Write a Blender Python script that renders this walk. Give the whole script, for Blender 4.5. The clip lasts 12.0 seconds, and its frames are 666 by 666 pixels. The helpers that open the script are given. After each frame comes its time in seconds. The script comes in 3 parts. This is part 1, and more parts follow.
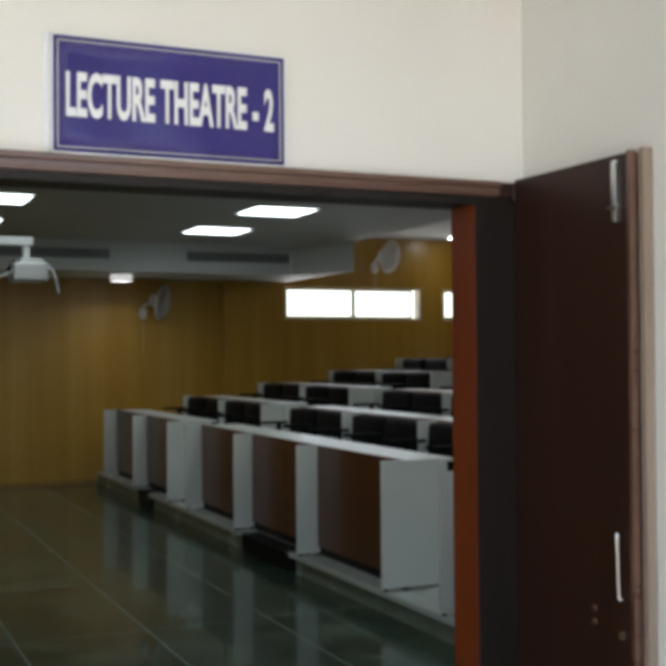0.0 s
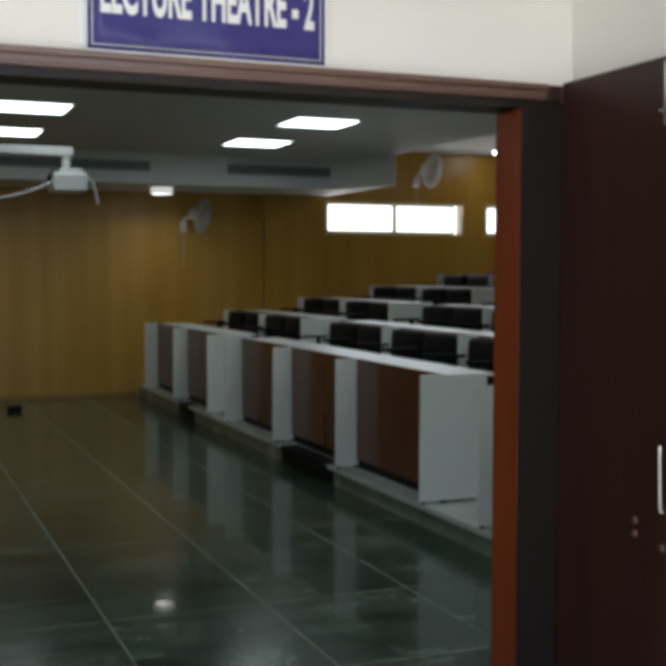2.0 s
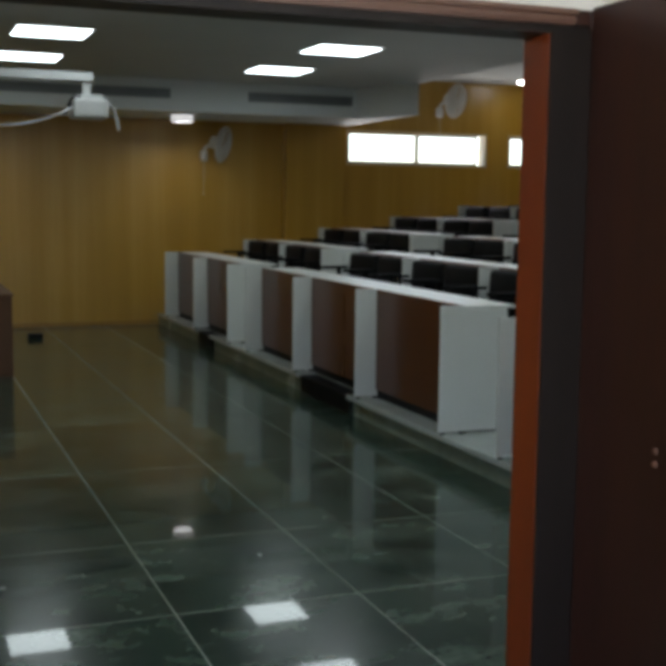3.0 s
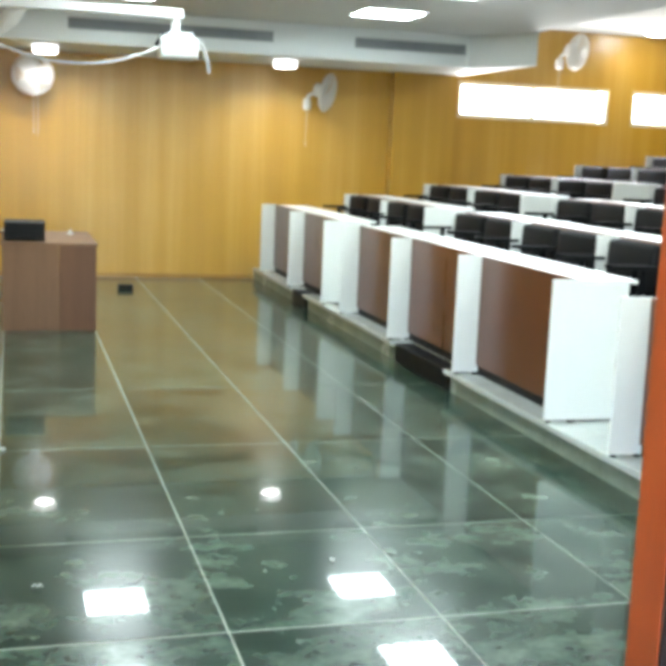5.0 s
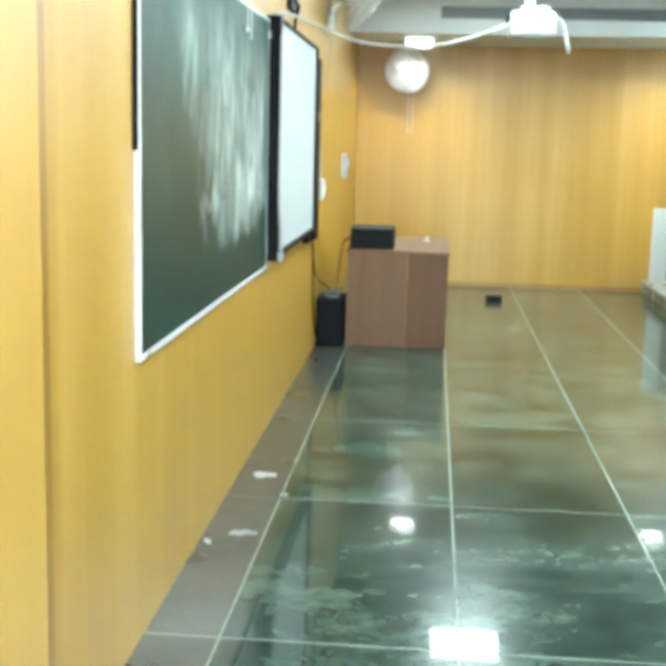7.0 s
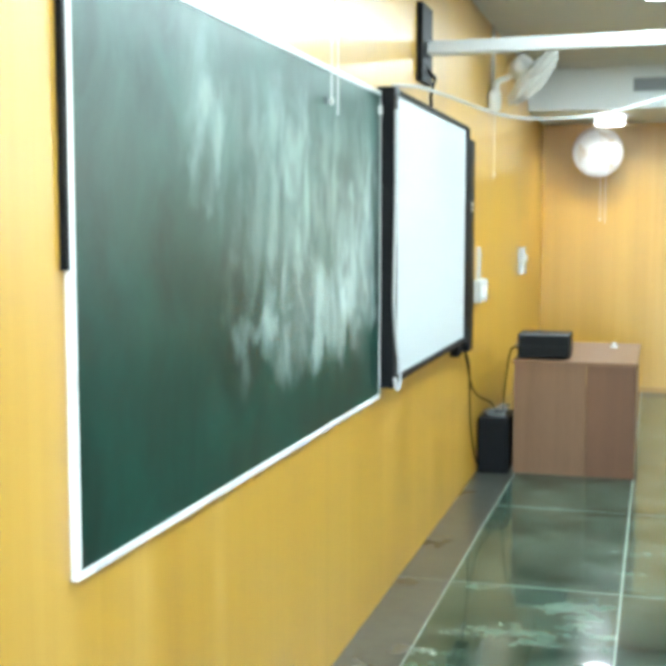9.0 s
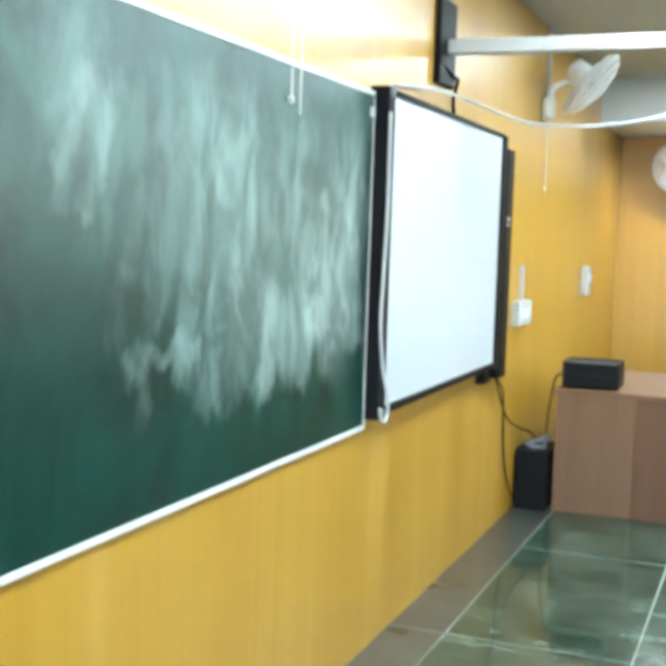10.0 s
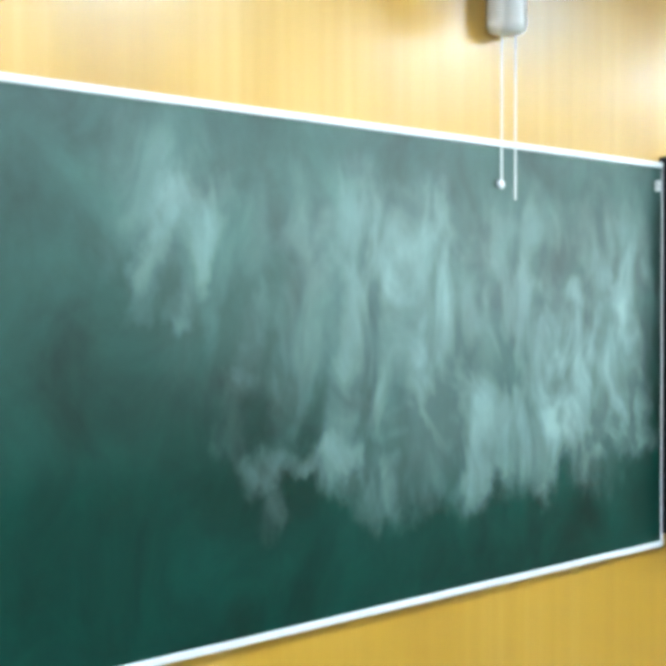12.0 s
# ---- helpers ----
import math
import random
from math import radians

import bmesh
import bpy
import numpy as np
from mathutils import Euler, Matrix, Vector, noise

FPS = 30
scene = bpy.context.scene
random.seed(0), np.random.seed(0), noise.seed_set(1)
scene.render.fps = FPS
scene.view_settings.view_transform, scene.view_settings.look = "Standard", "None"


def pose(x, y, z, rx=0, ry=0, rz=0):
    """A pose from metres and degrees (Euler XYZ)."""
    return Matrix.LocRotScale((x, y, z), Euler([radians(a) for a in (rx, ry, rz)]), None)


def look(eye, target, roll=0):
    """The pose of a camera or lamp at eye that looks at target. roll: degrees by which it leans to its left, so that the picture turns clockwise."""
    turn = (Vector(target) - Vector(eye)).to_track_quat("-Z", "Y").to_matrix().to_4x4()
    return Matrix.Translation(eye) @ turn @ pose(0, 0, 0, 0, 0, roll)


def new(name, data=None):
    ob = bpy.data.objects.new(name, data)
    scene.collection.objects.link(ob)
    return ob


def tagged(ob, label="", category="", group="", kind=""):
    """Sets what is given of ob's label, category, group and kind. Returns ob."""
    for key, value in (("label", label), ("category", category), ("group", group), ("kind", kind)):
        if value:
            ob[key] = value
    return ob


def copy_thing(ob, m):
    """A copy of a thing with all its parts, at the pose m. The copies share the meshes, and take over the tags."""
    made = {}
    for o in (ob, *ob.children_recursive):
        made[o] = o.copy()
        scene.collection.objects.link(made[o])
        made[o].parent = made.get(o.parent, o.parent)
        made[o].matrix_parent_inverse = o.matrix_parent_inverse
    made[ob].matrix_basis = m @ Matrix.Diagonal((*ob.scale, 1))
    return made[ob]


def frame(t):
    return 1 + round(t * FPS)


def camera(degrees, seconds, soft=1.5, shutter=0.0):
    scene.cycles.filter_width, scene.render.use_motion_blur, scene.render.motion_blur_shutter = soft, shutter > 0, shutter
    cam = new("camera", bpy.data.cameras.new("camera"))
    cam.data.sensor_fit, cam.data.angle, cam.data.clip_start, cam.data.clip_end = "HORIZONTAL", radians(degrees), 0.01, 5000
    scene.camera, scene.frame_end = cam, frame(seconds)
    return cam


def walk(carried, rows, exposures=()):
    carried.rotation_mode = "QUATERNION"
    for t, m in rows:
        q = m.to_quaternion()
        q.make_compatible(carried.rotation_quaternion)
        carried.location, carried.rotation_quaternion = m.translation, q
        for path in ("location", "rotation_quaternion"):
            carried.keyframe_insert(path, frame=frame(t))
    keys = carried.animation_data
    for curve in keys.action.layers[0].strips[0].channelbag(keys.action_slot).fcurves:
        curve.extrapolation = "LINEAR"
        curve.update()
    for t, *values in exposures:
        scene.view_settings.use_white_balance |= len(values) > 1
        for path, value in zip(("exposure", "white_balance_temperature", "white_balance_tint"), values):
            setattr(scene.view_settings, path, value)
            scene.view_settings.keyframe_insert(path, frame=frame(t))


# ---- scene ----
cam = camera(32.6, 12.0, soft=5.5)
PATH = [
    (0, (-0.014, -2.868, 1.596), (0.805, -1.043, 1.633), -0.4),
    (0.5, (-0.014, -2.863, 1.592), (0.789, -1.032, 1.623), -0.3),
    (1, (-0.014, -2.859, 1.593), (0.765, -1.017, 1.603), -0.2),
    (1.5, (-0.001, -2.831, 1.588), (0.755, -0.98, 1.541), 0.0),
    (2, (0.01, -2.821, 1.568), (0.762, -0.971, 1.46), 0.1),
    (2.5, (0.018, -2.805, 1.56), (0.759, -0.954, 1.401), 0.3),
    (2.7, (0.005, -2.825, 1.553), (0.733, -0.971, 1.364), 0.4),
    (4.5, (0.072, -2.408, 1.597), (0.768, -0.559, 1.286), 1.3),
    (5, (0.282, -2.196, 1.566), (0.826, -0.297, 1.253), 2.4),
    (5.5, (0.417, -1.935, 1.538), (0.808, 0.0, 1.218), 2.6),
    (6, (0.529, -1.615, 1.553), (0.795, 0.338, 1.217), 1.4),
    (6.5, (0.724, -1.367, 1.544), (0.748, 0.601, 1.189), 1.2),
    (7, (0.833, -1.096, 1.54), (0.668, 0.87, 1.207), 1.4),
    (7.5, (0.856, -0.726, 1.59), (0.595, 1.243, 1.354), 0.5),
    (7.7, (0.908, -0.604, 1.593), (0.594, 1.362, 1.402), 0.3),
    (9.3, (1.162, 0.362, 1.582), (0.567, 2.261, 1.389), 0.7),
    (9.5, (1.241, 0.503, 1.601), (0.608, 2.39, 1.404), 1.3),
    (10, (1.404, 0.717, 1.605), (0.679, 2.573, 1.432), 1.9),
    (10.5, (1.567, 0.973, 1.622), (0.705, 2.769, 1.449), 2.1),
    (11, (1.85, 1.141, 1.627), (0.702, 2.769, 1.448), 1.7),
    (11.2, (1.902, 1.19, 1.634), (0.63, 2.725, 1.471), 1.2),
    (11.5, (1.989, 1.313, 1.639), (0.558, 2.705, 1.518), 0.5),
    (12, (2.123, 1.475, 1.663), (0.594, 2.764, 1.618), -0.2),
]
walk(cam, [(t, look(eye, target, roll)) for t, eye, target, roll in PATH],
     exposures=[(0, 1.77, 6380, 12), (2.7, 1.88, 6320, 12), (3.6, 2.5, 6400, 14), (4.5, 3.82, 6450, 17), (5.0, 4.62, 6250, 10), (5.6, 4.82, 6000, 2), (8.5, 5.02, 5880, 4), (10, 4.98, 5820, 9), (11, 4.96, 5850, 13), (12, 4.84, 5680, 11)])

# ---- world and exposure ----
world = bpy.data.worlds.new("sky")
scene.world = world
world.use_nodes = True
wn = world.node_tree
sky = wn.nodes.new("ShaderNodeTexSky")
sky.sky_type = "NISHITA"
sky.sun_disc = False
sky.sun_elevation = radians(52)
sky.sun_rotation = radians(215)
wn.nodes["Background"].inputs["Strength"].default_value = 0.15
wn.links.new(sky.outputs["Color"], wn.nodes["Background"].inputs["Color"])
sun = new("sun", bpy.data.lights.new("sun", "SUN"))
sun.data.energy, sun.data.angle, sun.data.color = 5.0, radians(0.5), (1, 0.95, 0.88)
sun.matrix_world = look((0, -8, 12), (4.5, -1.6, 0))

PANEL_POWER, SPOT_POWER = 1.85, 11.0

# ---- materials ----


def material(name, rough=0.5, metal=0.0, coat=0.0, coat_rough=0.03, spec=0.5):
    m = bpy.data.materials.new(name)
    m.use_nodes = True
    b = m.node_tree.nodes["Principled BSDF"]
    b.inputs["Roughness"].default_value = rough
    b.inputs["Metallic"].default_value = metal
    b.inputs["Specular IOR Level"].default_value = spec
    b.inputs["Coat Weight"].default_value = coat
    b.inputs["Coat Roughness"].default_value = coat_rough
    return m, m.node_tree, b


def node(tree, kind, **settings):
    n = tree.nodes.new(kind)
    for key, value in settings.items():
        n.inputs[key].default_value = value
    return n


def coords(tree, stretch=(1, 1, 1), which="Object"):
    c = tree.nodes.new("ShaderNodeTexCoord")
    s = tree.nodes.new("ShaderNodeMapping")
    s.inputs["Scale"].default_value = stretch
    tree.links.new(c.outputs[which], s.inputs["Vector"])
    return s.outputs["Vector"]


def ramp(tree, source, stops):
    r = tree.nodes.new("ShaderNodeValToRGB")
    el = r.color_ramp.elements
    while len(el) < len(stops):
        el.new(0.5)
    for e, (p, c) in zip(el, stops):
        e.position, e.color = p, (*c, 1)
    tree.links.new(source, r.inputs["Fac"])
    return r.outputs["Color"]


def mixed(tree, a, b, fac, mode="MIX"):
    n = tree.nodes.new("ShaderNodeMix")
    n.data_type, n.blend_type = "RGBA", mode
    for socket, value in ((n.inputs[0], fac), (n.inputs[6], a), (n.inputs[7], b)):
        if isinstance(value, bpy.types.NodeSocket):
            tree.links.new(value, socket)
        else:
            socket.default_value = value if isinstance(value, float) else (*value, 1)
    return n.outputs[2]


def bump(tree, b, source, strength, distance=0.01):
    n = node(tree, "ShaderNodeBump", Strength=strength, Distance=distance)
    tree.links.new(source, n.inputs["Height"])
    tree.links.new(n.outputs["Normal"], b.inputs["Normal"])


def noisy(name, dark, light, rough=0.5, scale=3.0, fine=60.0, stretch=(1, 1, 1), relief=0.05, rough_swing=0.1,
          metal=0.0, coat=0.0, coat_rough=0.03, vary=0.0, low=0.3, high=0.7, spec=0.5, detail=5.0, grain=0.35):
    """Two scales of noise between two colours, with fine relief and uneven gloss."""
    m, tree, b = material(name, rough, metal, coat, coat_rough, spec)
    v = coords(tree, stretch)
    big = node(tree, "ShaderNodeTexNoise", Scale=scale, Detail=detail, Roughness=0.55)
    small = node(tree, "ShaderNodeTexNoise", Scale=fine, Detail=4.0, Roughness=0.65)
    for n in (big, small):
        tree.links.new(v, n.inputs["Vector"])
    blend = mixed(tree, big.outputs["Fac"], small.outputs["Fac"], grain)
    colour = ramp(tree, blend, [(low, dark), (high, light)])
    if vary:
        info = tree.nodes.new("ShaderNodeObjectInfo")
        tone = ramp(tree, info.outputs["Random"], [(0, (1 - vary,) * 3), (1, (1, 1, 1))])
        colour = mixed(tree, colour, tone, 1.0, "MULTIPLY")
    tree.links.new(colour, b.inputs["Base Color"])
    swing = tree.nodes.new("ShaderNodeMapRange")
    swing.inputs["To Min"].default_value, swing.inputs["To Max"].default_value = max(0.02, rough - rough_swing), rough + rough_swing
    tree.links.new(big.outputs["Fac"], swing.inputs["Value"])
    tree.links.new(swing.outputs["Result"], b.inputs["Roughness"])
    if relief:
        bump(tree, b, small.outputs["Fac"], relief, 0.004)
    return m


def glowing(name, colour, strength):
    m, tree, b = material(name, 0.4)
    b.inputs["Base Color"].default_value = (0.8, 0.8, 0.8, 1)
    b.inputs["Emission Color"].default_value = (*colour, 1)
    b.inputs["Emission Strength"].default_value = strength
    return m


def rubbed_strokes():
    """Sweeps of the duster over the board: (start, end, radius, weight) in y and z."""
    dice = random.Random(12)
    out = []
    out.append(((3.58, 1.36), (4.36, 1.40), 0.17, 0.34))    # the thick patch: a broad ground, then sweeps up and down
    out.append(((3.62, 1.62), (4.38, 1.66), 0.13, 0.30))
    for k in range(11):
        y = 3.50 + 0.096 * k
        low = 1.13 + 0.06 * dice.random() + (0.06 if k % 3 == 1 else 0) + 0.007 * k
        out.append(((y, low), (y + 0.05 + 0.10 * dice.random(), 1.50 + 0.28 * dice.random()), 0.055 + 0.04 * dice.random(), 0.18 + 0.20 * dice.random()))
    for k in range(5):                                   # short sweeps towards the board's edge
        z = 1.235 + 0.10 * k
        out.append(((4.10, z + 0.07), (4.60 - 0.033 * k, z + 0.02 * dice.random()), 0.045 + 0.015 * dice.random(), 0.25 + 0.2 * dice.random()))
    for k in range(6):                                   # faint streaks before the patch
        y = 2.95 + 0.092 * k + 0.04 * dice.random()
        out.append(((y, 1.16 + 0.26 * dice.random()), (y + 0.07, 1.66 + 0.16 * dice.random()), 0.028 + 0.032 * dice.random(), 0.10 + 0.17 * dice.random()))
    for y, low in ((2.735, 1.67), (2.83, 1.67)):         # two broad finger-like ends
        out.append(((y, low), (y + 0.09, 1.92), 0.040, 0.30))
    out.append(((3.02, 1.30), (3.42, 1.285), 0.045, 0.26))
    out.append(((3.40, 1.82), (4.42, 1.84), 0.15, 0.30))
    out.append(((2.75, 1.92), (3.60, 1.80), 0.15, 0.24))
    out.append(((2.98, 1.62), (3.50, 1.55), 0.16, 0.14))
    return out


def chalkboard():
    """Green board with rubbed-out chalk: overlapping chalky sweeps with ragged ends, and the ceiling's glare painted
    above as a thin haze.
    """
    m, tree, b = material("chalkboard_green", 0.36, spec=0.28)
    v = coords(tree, (1, 1, 1))

    def maths(op, a, c=0.0, clamp=False):
        n = tree.nodes.new("ShaderNodeMath")
        n.operation, n.use_clamp = op, clamp
        for i, value in enumerate((a, c)):
            if isinstance(value, bpy.types.NodeSocket):
                tree.links.new(value, n.inputs[i])
            else:
                n.inputs[i].default_value = value
        return n.outputs[0]

    def vectors(op, a, c=(0, 0, 0), out="Vector"):
        n = tree.nodes.new("ShaderNodeVectorMath")
        n.operation = op
        for i, value in enumerate((a, c)):
            if isinstance(value, bpy.types.NodeSocket):
                tree.links.new(value, n.inputs[i])
            else:
                n.inputs[i].default_value = value
        return n.outputs[out]

    def grain(stretch, scale, detail=4.0, rough=0.55, warp=0.0, out="Fac"):
        mp = tree.nodes.new("ShaderNodeMapping")
        mp.inputs["Scale"].default_value = stretch
        tree.links.new(v, mp.inputs["Vector"])
        n = node(tree, "ShaderNodeTexNoise", Scale=scale, Detail=detail, Roughness=rough, Distortion=warp)
        tree.links.new(mp.outputs["Vector"], n.inputs["Vector"])
        return n.outputs[out]

    # a wandering copy of the place on the board, so that no sweep has a ruled edge
    drift = vectors("MULTIPLY", vectors("SUBTRACT", grain((1, 5.0, 3.0), 1.9, 5.0, 0.62, 0.0, "Color"), (0.5, 0.5, 0.5)), (0.0, 0.16, 0.26))
    split = tree.nodes.new("ShaderNodeSeparateXYZ")
    tree.links.new(v, split.inputs["Vector"])
    y, z = split.outputs["Y"], split.outputs["Z"]
    place = vectors("MULTIPLY", vectors("ADD", v, drift), (0, 1, 1))
    total = None
    for (ya, za), (yb, zb), radius, weight in rubbed_strokes():
        way = Vector((0, yb - ya, zb - za))
        off = vectors("SUBTRACT", place, (0, ya, za))
        share = maths("MULTIPLY", vectors("DOT_PRODUCT", off, tuple(way / way.length_squared), "Value"), 1.0, True)
        spread = tree.nodes.new("ShaderNodeCombineXYZ")
        tree.links.new(share, spread.inputs["Y"])
        tree.links.new(share, spread.inputs["Z"])
        gap = vectors("LENGTH", vectors("SUBTRACT", off, vectors("MULTIPLY", spread.outputs[0], tuple(way))), out="Value")
        fall = tree.nodes.new("ShaderNodeMapRange")
        fall.interpolation_type = "SMOOTHSTEP"
        fall.inputs["From Min"].default_value, fall.inputs["From Max"].default_value = radius * 0.1, radius * 1.5
        fall.inputs["To Min"].default_value, fall.inputs["To Max"].default_value = weight, 0.0
        tree.links.new(gap, fall.inputs["Value"])
        one = fall.outputs["Result"]
        total = one if total is None else maths("ADD", total, maths("MULTIPLY", one, maths("SUBTRACT", 1.0, total)))
    strokes = grain((1, 8.0, 2.6), 1.6, 4.0, 0.6, 1.0)
    wisps = grain((1, 2.2, 1.6), 2.0, 5.0, 0.6, 0.6)
    bare = grain((1, 4.5, 2.4), 1.5, 3.0, 0.5, 0.8)
    worn = maths("ADD", 0.36, maths("MULTIPLY", maths("SUBTRACT", bare, 0.40), 3.2, True), True)
    patch = maths("MULTIPLY", maths("MULTIPLY", total, worn), maths("ADD", 0.62, maths("MULTIPLY", strokes, 0.66)))
    # Paler with height: reflected ceiling light painted into the board's colour.
    glare_haze = maths("MULTIPLY", maths("MULTIPLY", maths("SUBTRACT", z, 1.28), 1.1, True), maths("ADD", maths("MULTIPLY", wisps, 0.7), 0.08))
    dust_and_glare = maths("ADD", maths("MULTIPLY", patch, 0.62), maths("MULTIPLY", glare_haze, 0.26), True)
    base = ramp(tree, wisps, [(0.3, (0.002, 0.013, 0.008)), (0.7, (0.005, 0.044, 0.031))])
    tree.links.new(mixed(tree, base, (0.39, 0.56, 0.51), dust_and_glare), b.inputs["Base Color"])
    b.inputs["Sheen Roughness"].default_value = 0.4
    tree.links.new(maths("MULTIPLY", patch, 1.1, True), b.inputs["Sheen Weight"])
    bump(tree, b, strokes, 0.06, 0.003)
    return m


def green_stone():
    """Polished dark green slate: soft clouds of paler green over near-black, cloudier here and darker there, slab by slab."""
    m, tree, b = material("green_stone", 0.20, coat=0.40, coat_rough=0.03, spec=0.14)
    v = coords(tree, (1, 1.4, 1))
    info = tree.nodes.new("ShaderNodeObjectInfo")
    shift = tree.nodes.new("ShaderNodeVectorMath")
    shift.operation = "MULTIPLY_ADD"
    shift.inputs[1].default_value = (0, 0, 9)
    tree.links.new(info.outputs["Random"], shift.inputs[0])
    tree.links.new(v, shift.inputs[2])
    fields = []
    for scale, detail, rough, warp in ((2.4, 2.0, 0.5, 0.0), (8.0, 3.0, 0.55, 0.0), (30.0, 3.0, 0.6, 0.0)):
        n = node(tree, "ShaderNodeTexNoise", Scale=scale, Detail=detail, Roughness=rough, Distortion=warp)
        tree.links.new(shift.outputs[0], n.inputs["Vector"])
        fields.append(n.outputs["Fac"])
    blend = mixed(tree, mixed(tree, fields[0], fields[1], 0.45), fields[2], 0.18)
    colour = ramp(tree, blend, [(0.33, (0.002, 0.010, 0.006)), (0.45, (0.016, 0.037, 0.025)), (0.55, (0.056, 0.089, 0.064)), (0.71, (0.148, 0.196, 0.148))])
    tone = ramp(tree, info.outputs["Random"], [(0, (0.72, 0.72, 0.72)), (1, (1, 1, 1))])
    tree.links.new(mixed(tree, colour, tone, 1.0, "MULTIPLY"), b.inputs["Base Color"])
    return m


def wood_panelling(name, tones):
    """Ochre laminate with soft upright bands and faint grain."""
    m, tree, b = material(name, 0.42, spec=0.5, coat=0.4, coat_rough=0.33)
    bands = node(tree, "ShaderNodeTexNoise", Scale=1.0, Detail=3.0, Roughness=0.55)
    tree.links.new(coords(tree, (3.2, 3.2, 0.06)), bands.inputs["Vector"])
    streaks = node(tree, "ShaderNodeTexNoise", Scale=1.0, Detail=3.0, Roughness=0.6)
    tree.links.new(coords(tree, (26, 26, 0.5)), streaks.inputs["Vector"])
    cloud = node(tree, "ShaderNodeTexNoise", Scale=0.7, Detail=3.0, Roughness=0.5)
    tree.links.new(coords(tree), cloud.inputs["Vector"])
    blend = mixed(tree, mixed(tree, bands.outputs["Fac"], streaks.outputs["Fac"], 0.25), cloud.outputs["Fac"], 0.25)
    tree.links.new(ramp(tree, blend, [(0.28, tones[0]), (0.5, tones[1]), (0.72, tones[2])]), b.inputs["Base Color"])
    swing = tree.nodes.new("ShaderNodeMapRange")
    swing.inputs["To Min"].default_value, swing.inputs["To Max"].default_value = 0.26, 0.46
    tree.links.new(bands.outputs["Fac"], swing.inputs["Value"])
    tree.links.new(swing.outputs["Result"], b.inputs["Roughness"])
    return m


